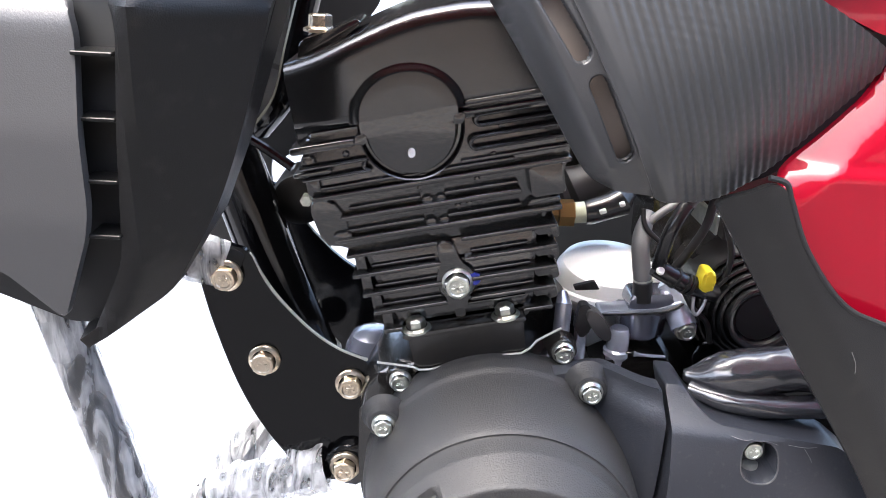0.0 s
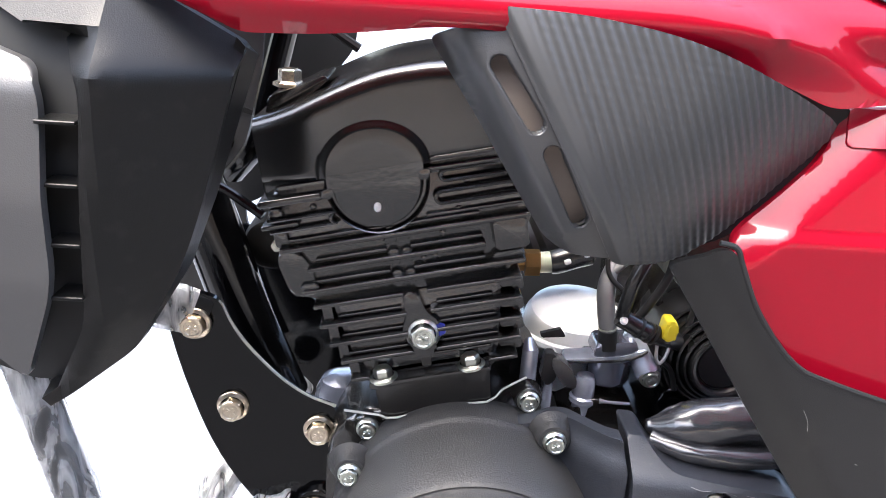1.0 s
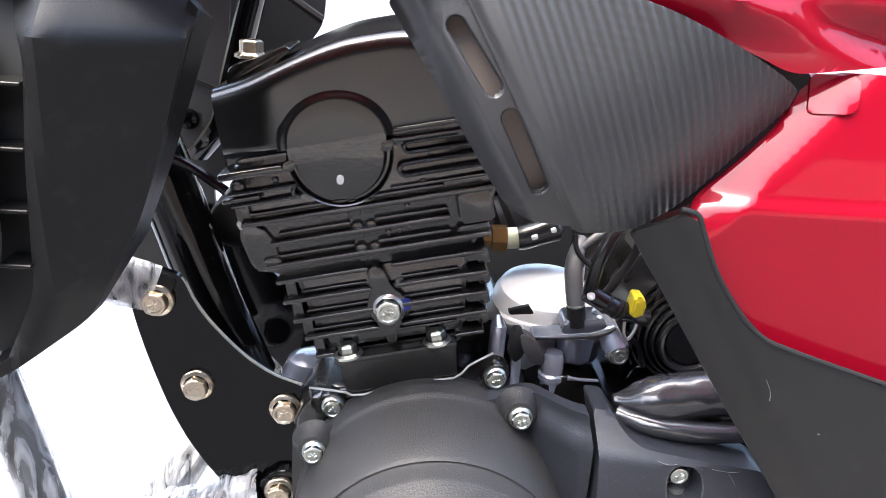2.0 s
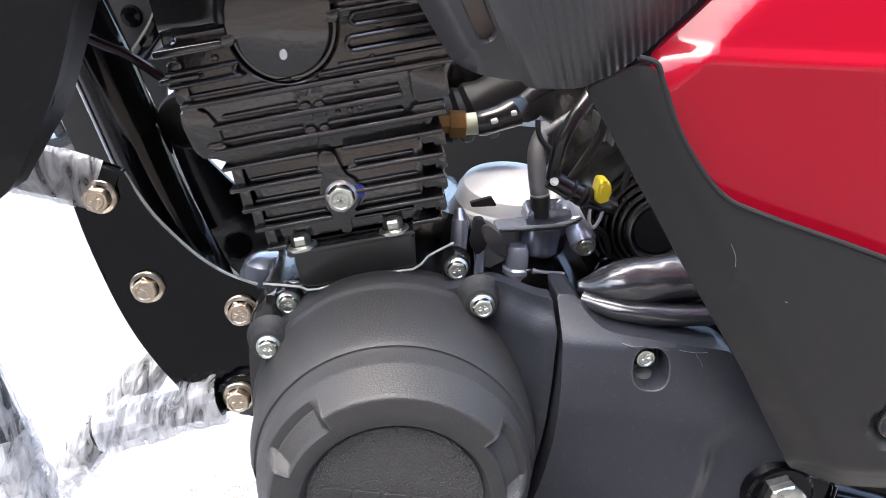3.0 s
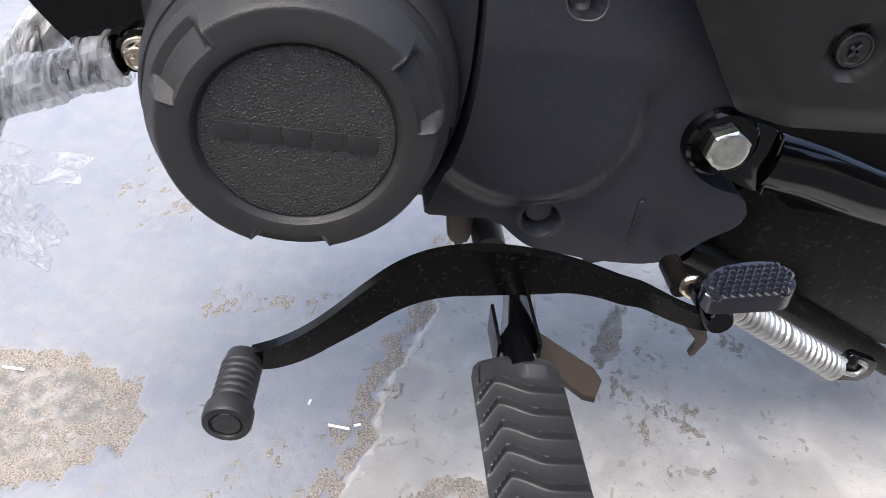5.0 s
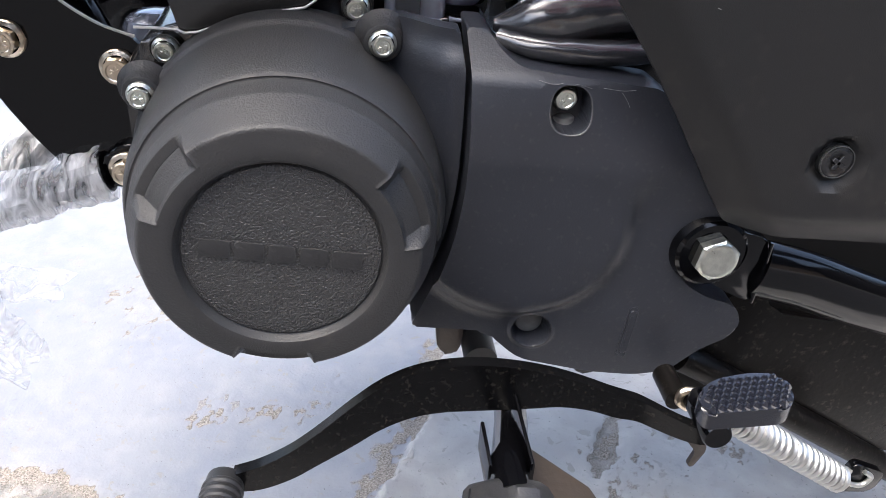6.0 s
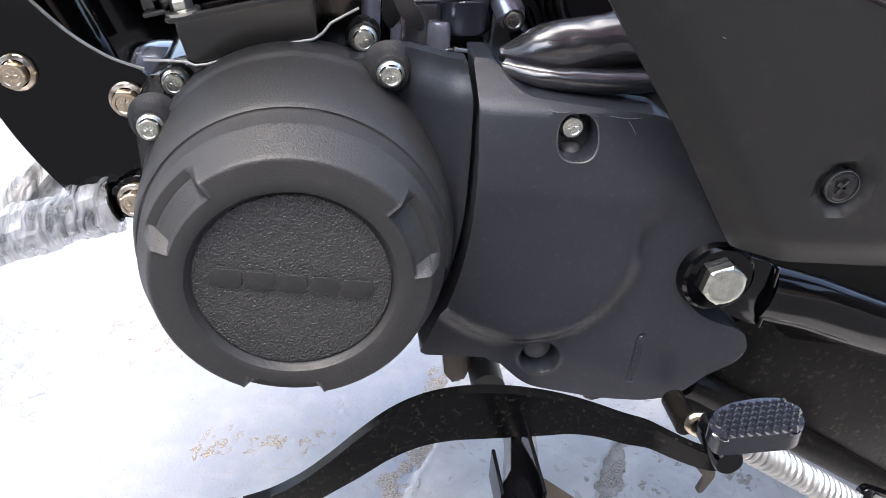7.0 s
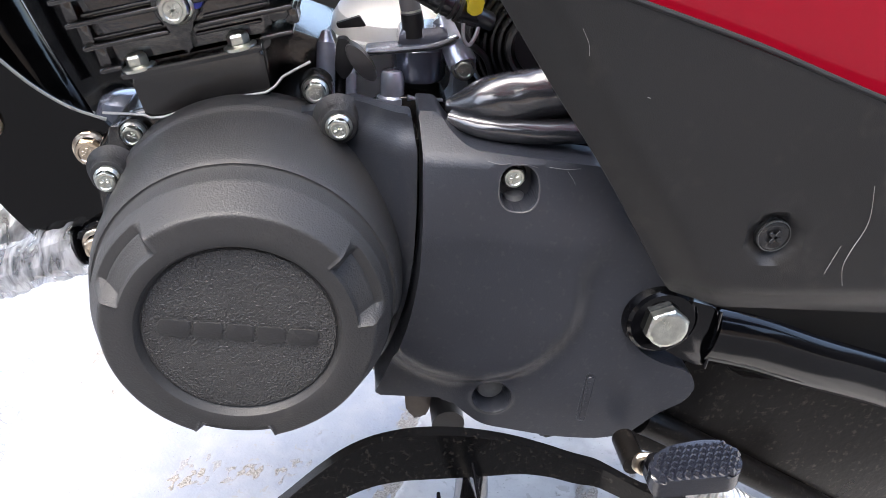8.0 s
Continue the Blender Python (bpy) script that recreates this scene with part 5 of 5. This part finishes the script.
    if x < ridge:
        y += 0.25 * (ridge - x)
    # a narrow bevel along the vent
    if z < 0.672:
        rim = -0.1475 - 0.0734 * max(0.0, 0.648 - z) if z > 0.539 else -0.1555 - 0.446 * (0.539 - z)
        y += 0.9 * max(0.0, rim + 0.0075 - x)
    return y


fs = rounded([(-0.086, 0.6660, 0.004), (-0.090, 0.6560, 0.01), (-0.104, 0.5970, 0.04), (-0.116, 0.5600, 0.02), (-0.137, 0.5210, 0.008), (-0.176, 0.4930, 0.003), (-0.1735, 0.5020, 0.004), (-0.1555, 0.5390, 0.012), (-0.1475, 0.6480, 0.012), (-0.1600, 0.6660, 0.012), (-0.21, 0.6860, 0.01), (-0.30, 0.715, 0.01), (-0.30, 0.745, 0.01), (-0.16, 0.708, 0.02)], 0.006, 5)
shroud = part("front_shroud", curved(fs, 0.008, shroud_y, 0.005, 0.0022), PLASTIC, bike, "angular matte black front shroud with a slatted vent", 30)
ls = rounded([(-0.1720, 0.6560, 0.006), (-0.1665, 0.6420, 0.010), (-0.1650, 0.5600, 0.012), (-0.1835, 0.5100, 0.004), (-0.2080, 0.5330, 0.004), (-0.30, 0.560, 0.01), (-0.30, 0.700, 0.01), (-0.215, 0.668, 0.02)], 0.006, 5)
part("light_panel", curved(ls, 0.006, lambda x, z: 0.320 + 0.06 * (-0.17 - x) + 0.20 * max(0, z - 0.60) + 0.8 * max(0, z - 0.648) + 0.12 * max(0, 0.56 - z), 0.006, 0.002), SILVERGREY, shroud, "lighter grey panel beside the vent")
# dark sheet behind the slats, in place of the shade inside the vent
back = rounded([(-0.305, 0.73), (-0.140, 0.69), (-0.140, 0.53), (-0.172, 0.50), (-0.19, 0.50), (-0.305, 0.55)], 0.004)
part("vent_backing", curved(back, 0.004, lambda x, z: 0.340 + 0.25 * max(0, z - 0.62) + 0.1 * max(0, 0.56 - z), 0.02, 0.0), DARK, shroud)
for z in (0.6335, 0.6060, 0.5785, 0.5530):
    part("vent_slat", box(-0.168, -0.1505 - 0.04 * (0.6335 - z), 0.3245, 0.342, z - 0.0009, z + 0.0009, 0.0004, 1), PLASTIC, shroud)
inn = bmesh.new()
a = [inn.verts.new((x, y, z)) for x, y, z in ((-0.0870, 0.3640, 0.6660), (-0.1045, 0.3520, 0.5970), (-0.1165, 0.3500, 0.5600), (-0.1375, 0.3420, 0.5215), (-0.1755, 0.3300, 0.4940))]
b = [inn.verts.new((x, y, z)) for x, y, z in ((-0.0855, 0.388, 0.660), (-0.1045, 0.376, 0.592), (-0.1170, 0.372, 0.556), (-0.1380, 0.362, 0.520), (-0.1770, 0.345, 0.496))]
c = [inn.verts.new(v.co + Vector((-0.004, 0, 0.004))) for v in a]
d = [inn.verts.new(v.co + Vector((-0.004, 0, 0.004))) for v in b]
for i in range(4):
    for p, q in ((a, b), (d, c), (b, d), (c, a)):
        inn.faces.new((p[i], p[i + 1], q[i + 1], q[i]))
inn.faces.new((a[0], b[0], d[0], c[0])), inn.faces.new((a[4], c[4], d[4], b[4]))
part("shroud_return", inn, PLASTIC, shroud)
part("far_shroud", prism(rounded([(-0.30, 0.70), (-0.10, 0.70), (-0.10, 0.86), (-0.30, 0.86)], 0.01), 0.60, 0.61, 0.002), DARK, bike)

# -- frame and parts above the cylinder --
# unseen sheet added to keep sky out of the rocker cover's reflection
part("far_side_blocker", prism(rounded([(-0.16, 0.668), (0.06, 0.662), (0.06, 0.86), (-0.16, 0.86)], 0.01), 0.765, 0.769, 0.001), DARK, bike, "unseen dark sheet added to darken the rocker cover's top")
part("inner_frame", prism(rounded([(0.168, 0.380), (0.33, 0.350), (0.33, 0.44), (0.26, 0.455), (0.178, 0.436)], 0.01), 0.485, 0.58, 0.003), FRAME, bike, "dark frame member behind the wiring")
part("main_tube", tube(smooth([(-0.28, 0.54, 0.80), (-0.12, 0.54, 0.745), (0.05, 0.54, 0.72), (0.30, 0.54, 0.70)], 6), 0.024, 20), FRAME, bike, "black main frame tube")
part("stay", tube([(-0.110, 0.50, 0.695), (-0.045, 0.505, 0.655)], 0.003, 8), RUBBER, bike)

# -- pivot, swing arm, rear bracket --
part("pivot_boss", lathe([(0.0, 0.3655), (0.019, 0.3655), (0.021, 0.3670), (0.0225, 0.372), (0.0225, 0.42)], 0.2745, 0.3310, 40), FRAME, bike, "black pivot boss")
hexhead = lathe([(0, 0.3592), (0.0118, 0.3592), (0.0131, 0.3603), (0.0131, 0.3655)], 0.2755, 0.3303, 6, a0=radians(20))
join(hexhead, lathe([(0.0118, 0.3595), (0.0105, 0.3585), (0.0093, 0.3581), (0.0066, 0.3586), (0, 0.3586)], 0.2755, 0.3303, 36))
part("pivot_bolt", hexhead, ZINC, bike, "zinc pivot bolt")
part("pivot_arm", prism(rounded([(0.262, 0.322), (0.268, 0.344), (0.285, 0.3460), (0.3085, 0.3390), (0.3075, 0.2960), (0.290, 0.3040)], 0.006), 0.3670, 0.378, 0.0015, 2), FRAME, bike, "flat black pivot arm")
part("rear_stay", tube(smooth([(0.3075, 0.374, 0.3165), (0.325, 0.374, 0.3120), (0.345, 0.375, 0.3055), (0.385, 0.378, 0.2890), (0.45, 0.384, 0.264), (0.60, 0.39, 0.205)], 8), 0.0185, 28, 0.62, up=(0, 1, 0)), FRAME, bike, "glossy black rear stay tube")
part("stay_seam", tube([(0.3080, 0.3655, 0.3385), (0.3072, 0.3650, 0.3180), (0.3066, 0.3665, 0.2970)], 0.0011, 8), FRAME, bike)
part("stay_collar", tube([(0.4005, 0.379, 0.2838), (0.4035, 0.379, 0.2826)], 0.0168, 28, 0.54, up=(0, 1, 0)), FRAME, bike)
rb = rounded([(0.262, 0.235), (0.285, 0.247), (0.316, 0.283), (0.332, 0.284), (0.345, 0.265), (0.42, 0.252), (0.60, 0.195), (0.60, 0.095), (0.42, 0.150), (0.33, 0.190), (0.285, 0.205)], 0.006)
part("rear_bracket", prism(rb, 0.398, 0.404, 0.0015), BRACKET, bike, "black steel bracket with dust specks")
part("bracket_tab", prism(rounded([(0.300, 0.165), (0.322, 0.160), (0.330, 0.140), (0.3225, 0.122), (0.318, 0.124), (0.322, 0.138), (0.312, 0.150)], 0.003), 0.400, 0.404, 0.0008), RUST, bike, "bent metal tab")
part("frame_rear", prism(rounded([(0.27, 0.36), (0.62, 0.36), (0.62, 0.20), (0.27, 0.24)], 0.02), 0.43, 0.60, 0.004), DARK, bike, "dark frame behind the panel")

# -- gear lever --
lv_top = smooth([(0.004, 0.2010), (0.020, 0.2070), (0.038, 0.2180), (0.055, 0.2330), (0.072, 0.2500), (0.088, 0.2640), (0.104, 0.2730), (0.120, 0.2775), (0.136, 0.2790), (0.153, 0.2780), (0.170, 0.2750), (0.188, 0.2700), (0.206, 0.2630), (0.225, 0.2545), (0.242, 0.2490), (0.257, 0.2490), (0.270, 0.2520)], 4)
lv_bot = smooth([(0.005, 0.1870), (0.019, 0.1880), (0.037, 0.1955), (0.055, 0.2080), (0.072, 0.2200), (0.089, 0.2330), (0.106, 0.2415), (0.123, 0.2450), (0.140, 0.2455), (0.174, 0.2460), (0.192, 0.2465), (0.210, 0.2430), (0.229, 0.2360), (0.246, 0.2340), (0.259, 0.2370), (0.273, 0.2430)], 4)
lv = gridded(prism([tuple(p) for p in lv_top] + [tuple(p) for p in lv_bot[::-1]], 0.3365, 0.3440, 0.0014, 2), 0.008, 0.2)
bent(lv, lambda x, z: -0.030 * step(x, 0.235, 0.275))
lever = part("gear_lever", lv, LEVER, bike, "glossy black heel-toe gear lever")
prof = []
for i in range(6):
    y = 0.296 - 0.0052 * i
    prof += [(0.0098, y), (0.0106, y - 0.0012), (0.0106, y - 0.0028), (0.0098, y - 0.0040)]
toe = lathe([(0, 0.303), (0.0095, 0.303), *prof, (0.0106, 0.2640), (0.0122, 0.2615), (0.0124, 0.2530), (0.0116, 0.2508), (0.0086, 0.2504), (0.0082, 0.2520), (0, 0.2520)], 0.0, 0.0, 40)
ax = Matrix.Translation((-0.0015, 0.038, 0.1925)) @ Matrix.Translation((0, 0.30, 0)) @ Matrix.Rotation(radians(-5), 4, "Z") @ Matrix.Rotation(radians(-1), 4, "X") @ Matrix.Diagonal((1.16, 1.0, 1.16, 1)) @ Matrix.Translation((0, -0.30, 0))
part("toe_rubber", moved(toe, ax), RUBBER, lever, "ribbed black rubber toe peg")
part("toe_pin", moved(lathe([(0, 0.2513), (0.0070, 0.2513), (0.0078, 0.2525)], 0, 0, 24), ax), VINYL, lever)
heel = bmesh.new()
o = rounded([(-0.026, -0.014), (0.018, -0.0145), (0.0265, -0.004), (0.024, 0.010), (0.008, 0.0125), (-0.012, 0.010), (-0.026, 0.001)], 0.006)
lo = [heel.verts.new((p[0], p[1], -0.006)) for p in o]
hi = [heel.verts.new((p[0], p[1], 0.006)) for p in o]
f1 = heel.faces.new(hi)
heel.faces.new(lo[::-1])
for j in range(len(o)):
    k = (j + 1) % len(o)
    heel.faces.new((lo[j], lo[k], hi[k], hi[j]))
bmesh.ops.bevel(heel, geom=list(f1.edges), offset=0.002, segments=2, affect="EDGES")
HM = Matrix.Translation((0.2775, 0.302, 0.2815)) @ Matrix.Rotation(radians(-4), 4, "Y") @ Matrix.Rotation(radians(3), 4, "X")
pad = part("heel_pad", moved(heel, HM), PAD, lever, "studded black rubber heel pad")
stud = bmesh.new()
bmesh.ops.create_cone(stud, segments=4, radius1=0.0030, radius2=0.0009, depth=0.0034, cap_ends=True)
stud_me = mesh_of(stud, "stud", PAD)
for i in range(-7, 8):
    for j in range(-5, 5):
        x, y = 0.0046 * (i + 0.5 * (j % 2)), 0.0037 * j
        if -0.0225 < x < 0.0235 and -0.0125 < y < 0.0105 and y - 0.55 * x < 0.0145 and x - 0.8 * y < 0.028 and x + y < 0.030:
            shared("stud", stud_me, HM @ Matrix.Translation((x, y, 0.0068)), pad)
part("lever_hub", lathe([(0, 0.303), (0.0075, 0.303), (0.0085, 0.305), (0.0085, 0.335)], 0.272, 0.252, 28), FRAME, lever)

# -- footpeg --
peg = part("footpeg", tube([(0.170, 0.372, 0.2250), (0.1645, 0.338, 0.2345), (0.1560, 0.300, 0.2475), (0.150, 0.28, 0.260), (0.149, 0.258, 0.262)], [0.0098, 0.0098, 0.0098, 0.0098, 0.0098], 16), FRAME, bike, "black footpeg with chevron-ribbed rubber")


def peg_rubber():
    bm = bmesh.new()
    rows, n = [], 44
    prof = [(0.268, 0.55), (0.266, 0.78), (0.262, 0.92), (0.255, 1.0)] + [(0.25 - 0.0005 * i, 1.0) for i in range(1, 232)]
    for y, k in prof:
        row = []
        for j in range(n + 1):
            u = -1 + 2 * j / n
            w = 0.0225 * k
            top = 0.0085 * (1 - 0.55 * u * u) * k
            # chevron ribs across the top
            ph = (0.262 - y) / 0.0135 - 0.9 * max(0.0, -0.55 - u) / 0.45 - 0.65 * step(u, -0.65, 0.25) + 0.10 * step(u, 0.4, 1.0)
            if y < 0.262:
                fr = ph % 1.0
                top += (0.0016 * math.exp(-(((fr - 0.86) / 0.06) ** 2)) + 0.0034 * fr * fr * (1 - step(fr, 0.88, 1.0))) * (1 - step(abs(u), 0.90, 1.0))
            row.append(bm.verts.new((u * w, y, top)))
        for j in range(n - 1, 0, -1):
            u = -1 + 2 * j / n
            row.append(bm.verts.new((u * 0.0215 * k, y, -0.010 * k * (1 - 0.4 * u * u))))
        rows.append(row)
    for p, q in zip(rows, rows[1:]):
        for j in range(len(p)):
            k = (j + 1) % len(p)
            bm.faces.new((p[j], q[j], q[k], p[k]))
    bm.faces.new(rows[0]), bm.faces.new(rows[-1][::-1])
    return moved(bm, Matrix.Translation((0.146, 0, 0.262)))


part("peg_rubber", peg_rubber(), RUBBER, peg, "black chevron-ribbed peg rubber", 60)
part("peg_fork", prism(rounded([(0.1395, 0.248), (0.1415, 0.248), (0.1415, 0.268), (0.1395, 0.268)], 0.0015), 0.275, 0.305, 0.001), FRAME, peg)
part("peg_fork", prism(rounded([(0.1605, 0.248), (0.1625, 0.248), (0.1625, 0.268), (0.1605, 0.268)], 0.0015), 0.275, 0.325, 0.001), FRAME, peg)
st = bmesh.new()
br = [(0.160, 0.318, 0.244), (0.196, 0.283, 0.240), (0.1985, 0.274, 0.240), (0.192, 0.262, 0.240), (0.186, 0.264, 0.240), (0.164, 0.290, 0.242)]
lo = [st.verts.new(Vector(p) - Vector((0, 0, 0.004))) for p in br]
hi = [st.verts.new(p) for p in br]
st.faces.new(hi), st.faces.new(lo[::-1])
for j in range(6):
    k = (j + 1) % 6
    st.faces.new((lo[j], lo[k], hi[k], hi[j]))
part("stand_foot", st, RUST, peg, "worn steel stand tongue")

# -- side stand and spring --
spring_path = []
a, b = Vector((0.279, 0.338, 0.246)), Vector((0.395, 0.345, 0.166))
dirn = (b - a).normalized()
e1 = dirn.cross(Vector((0, 1, 0))).normalized()
e2 = dirn.cross(e1)
turns = 21
for i in range(turns * 14 + 1):
    t = i / (turns * 14)
    an = 2 * math.pi * i / 14
    spring_path.append(a + dirn * ((b - a).length * (0.14 + 0.86 * t)) + (e1 * math.cos(an) + e2 * math.sin(an)) * 0.0078)
stand = part("side_stand", tube(smooth([(0.285, 0.392, 0.236), (0.31, 0.392, 0.222), (0.40, 0.395, 0.165), (0.52, 0.40, 0.09)], 6), 0.010, 14), BRACKET, bike, "black folded side stand")
part("spring", tube(spring_path, 0.0022, 7), STEEL, stand, "bright coiled stand spring")
part("spring_hook", tube(smooth([tuple(a + dirn * 0.022), (0.279, 0.338, 0.249), (0.270, 0.336, 0.256), (0.263, 0.336, 0.256), (0.262, 0.336, 0.249), (0.268, 0.336, 0.244)], 6), 0.0026, 8), YZINC, stand)
part("spring_end", tube(smooth([tuple(b), (0.405, 0.346, 0.160), (0.414, 0.347, 0.158), (0.418, 0.347, 0.165), (0.412, 0.347, 0.170)], 6), 0.0018, 8), STEEL, stand)
part("hook_plate", prism(rounded([(0.396, 0.150), (0.425, 0.148), (0.430, 0.165), (0.405, 0.176)], 0.005), 0.349, 0.355, 0.001), FRAME, stand)
part("pivot_nut", tube([(0.262, 0.338, 0.248), (0.262, 0.362, 0.248)], 0.0072, 16), BRACKET, stand, "greasy pivot nut")
part("stand_bracket", prism(rounded([(0.215, 0.225), (0.245, 0.232), (0.285, 0.25), (0.275, 0.268), (0.24, 0.262), (0.215, 0.245)], 0.006), 0.388, 0.405, 0.003), FRAME, bike)
# case foot and shaft under the generator
part("case_foot", prism(rounded([(0.128, 0.255), (0.152, 0.255), (0.150, 0.205), (0.144, 0.194), (0.133, 0.200)], 0.006), 0.446, 0.456, 0.003), RUST, bike, "worn cast foot under the case")
part("shift_shaft", tube([(0.161, 0.425, 0.208), (0.161, 0.47, 0.208)], 0.0115, 20), RUBBER, bike, "dark boot on the shift shaft")

# -- wrapped crash guard --
LEG = [(-0.285, 0.395, 0.72), (-0.256, 0.405, 0.60), (-0.224, 0.410, 0.46), (-0.196, 0.410, 0.345), (-0.186, 0.410, 0.285), (-0.190, 0.415, 0.258), (-0.205, 0.43, 0.243), (-0.25, 0.45, 0.235)]
guard = part("crash_guard", tube(smooth(LEG, 8), 0.0120, 18), VINYL, bike, "black crash guard tube wrapped in clear film")
part("arm", tube(smooth([(-0.080, 0.478, 0.3255), (-0.12, 0.476, 0.314), (-0.165, 0.474, 0.299)], 5), 0.0125, 16), VINYL, guard)
CROSS = [(-0.095, 0.60, 0.365), (-0.128, 0.55, 0.335), (-0.158, 0.50, 0.303), (-0.185, 0.482, 0.272), (-0.200, 0.475, 0.252)]
part("cross_tube", tube(smooth(CROSS, 6), 0.0125, 18), VINYL, guard)
part("bolt_plate", prism(rounded([(-0.080, 0.318), (-0.080, 0.340), (-0.058, 0.343), (-0.053, 0.332), (-0.058, 0.320)], 0.005), 0.4715, 0.4755, 0.001), FRAME, guard)
part("wrap", tube(smooth(LEG[:5], 10), 0.0140, 17, cap=False, wrinkle=0.18, seed=1), FILM_LEG, guard, "creased clear film", 8)
part("wrap", tube(smooth([(-0.078, 0.476, 0.326), (-0.12, 0.474, 0.314), (-0.160, 0.472, 0.3008)], 12), 0.0165, 19, cap=False, wrinkle=0.22, seed=2), FILM, guard, "creased clear film", 8)
part("wrap", tube(smooth(CROSS, 10), 0.0150, 17, cap=False, wrinkle=0.22, seed=3), FILM, guard, "creased clear film", 8)
part("wrap", tube(smooth(LEG[3:7], 8), 0.0165, 17, cap=False, wrinkle=0.25, seed=9), FILM, guard, "creased clear film", 8)
strap = tube(smooth([(-0.140, 0.484, 0.474), (-0.170, 0.476, 0.486), (-0.215, 0.45, 0.505), (-0.26, 0.41, 0.52)], 6), 0.015, 16, 0.35, up=(0, 1, 0))
part("strap", strap, PLASTIC, guard, "flat guard stay wrapped in film")
part("wrap", tube(smooth([(-0.150, 0.482, 0.478), (-0.170, 0.476, 0.486), (-0.215, 0.45, 0.505), (-0.26, 0.41, 0.52)], 10), 0.0175, 24, 0.4, cap=False, up=(0, 1, 0), wrinkle=0.1, seed=5), FILM, guard)


def loose_film(origin, across, down, n, m, seed, amp):
    """A hanging scrap of film, creased."""
    bm = bmesh.new()
    g = []
    for i in range(n + 1):
        row = []
        for j in range(m + 1):
            u, v = i / n, j / m
            p = Vector(origin) + Vector(across) * (u - 0.5) * (1 - 0.45 * v) + Vector(down) * v
            q = Vector((u * 4, v * 4, seed))
            p += Vector((noise.noise(q), noise.noise(q + Vector((9, 0, 0))), noise.noise(q + Vector((0, 9, 0))))) * amp
            row.append(bm.verts.new(p))
        g.append(row)
    for i in range(n):
        for j in range(m):
            bm.faces.new((g[i][j], g[i + 1][j], g[i + 1][j + 1], g[i][j + 1]))
    return bm


part("loose_wrap", loose_film((-0.180, 0.405, 0.285), (0.02, 0.03, 0.05), (0.050, 0.02, -0.070), 30, 30, 3.0, 0.016), FILM_THIN, guard, "loose scrap of clear film", 80)
part("loose_wrap", loose_film((-0.190, 0.45, 0.268), (0.02, 0.01, 0.030), (0.085, -0.02, 0.000), 30, 30, 7.0, 0.010), FILM_THIN, guard, "loose scrap of clear film", 80)
part("loose_wrap", loose_film((-0.190, 0.40, 0.285), (0.04, 0.02, 0.02), (0.005, 0.0, -0.075), 30, 30, 11.0, 0.016), FILM_THIN, guard, "loose scrap of clear film", 80)

# -- road wheels --
for x, r in ((-0.72, 0.29), (0.80, 0.29)):
    prof = [(r - 0.085, 0.575), (r - 0.05, 0.555), (r - 0.015, 0.560), (r, 0.585), (r, 0.615), (r - 0.015, 0.640), (r - 0.05, 0.645), (r - 0.085, 0.625), (r - 0.085, 0.575)]
    w = part("wheel", lathe([(0.03, 0.57), (0.045, 0.56), (0.045, 0.64), (0.03, 0.63), (0.03, 0.57)], x, r, 32), VINYL, bike, "black alloy road wheel")
    part("tyre", lathe(prof, x, r, 64), TYRE, w)
    for k in range(5):
        an = 2 * math.pi * k / 5
        part("spoke", tube([(x + 0.04 * math.cos(an), 0.60, r + 0.04 * math.sin(an)), (x + (r - 0.08) * math.cos(an), 0.60, r + (r - 0.08) * math.sin(an))], 0.012, 10), VINYL, w)

# ---- other things ----


def wheel(name, label, base, turn, r=0.28):
    e = thing(name, label, "wheel", base)
    e.rotation_euler = (0, 0, radians(turn))
    prof = [(r - 0.085, -0.02), (r - 0.06, -0.035), (r - 0.03, -0.043), (r - 0.01, -0.034), (r, -0.012), (r, 0.012), (r - 0.01, 0.034), (r - 0.03, 0.043), (r - 0.06, 0.035), (r - 0.085, 0.02)]
    for nm, pr, ma in (("tyre", prof, TYRE), ("rim", [(r - 0.10, -0.018), (r - 0.080, -0.026), (r - 0.080, 0.026), (r - 0.10, 0.018), (r - 0.10, -0.018)], VINYL), ("hub", [(0, -0.04), (0.04, -0.04), (0.045, 0.04), (0, 0.04)], VINYL)):
        ob = new(nm, mesh_of(lathe(pr, 0, r, 64), nm, ma))
        ob.parent = e
    for i in range(5):
        a = 2 * math.pi * i / 5
        d = Vector((math.cos(a), 0, math.sin(a)))
        ob = new("spoke", mesh_of(tube([Vector((0, 0, r)) + d * 0.03, Vector((0, 0, r)) + d * (r - 0.09)], 0.014, 10), "spoke", VINYL))
        ob.parent = e
    return e


wheel("parked_wheel", "black tyre of another parked motorcycle on the floor", (-0.80, 1.95, 0), 18)
wheel("parked_wheel", "dark treaded tyre of a motorcycle parked behind the engine", (0.36, 2.05, 0), 35, 0.30)

for x, y, a, l in ((0.050, 0.4395, -16, 0.019), (0.066, 0.441, 12, 0.006), (-0.2425, 0.517, -12, 0.020), (-0.238, 0.4115, -37, 0.026), (0.024, 0.468, 70, 0.005)):
    b = tube([(x - l / 2 * math.cos(radians(a)), y - l / 2 * math.sin(radians(a)), 0.002), (x + l / 2 * math.cos(radians(a)), y + l / 2 * math.sin(radians(a)), 0.002)], 0.0012, 8)
    solid("paper_stick", b, WHITE, "small white paper stick lying on the cement floor", "litter", group="litter on the floor")
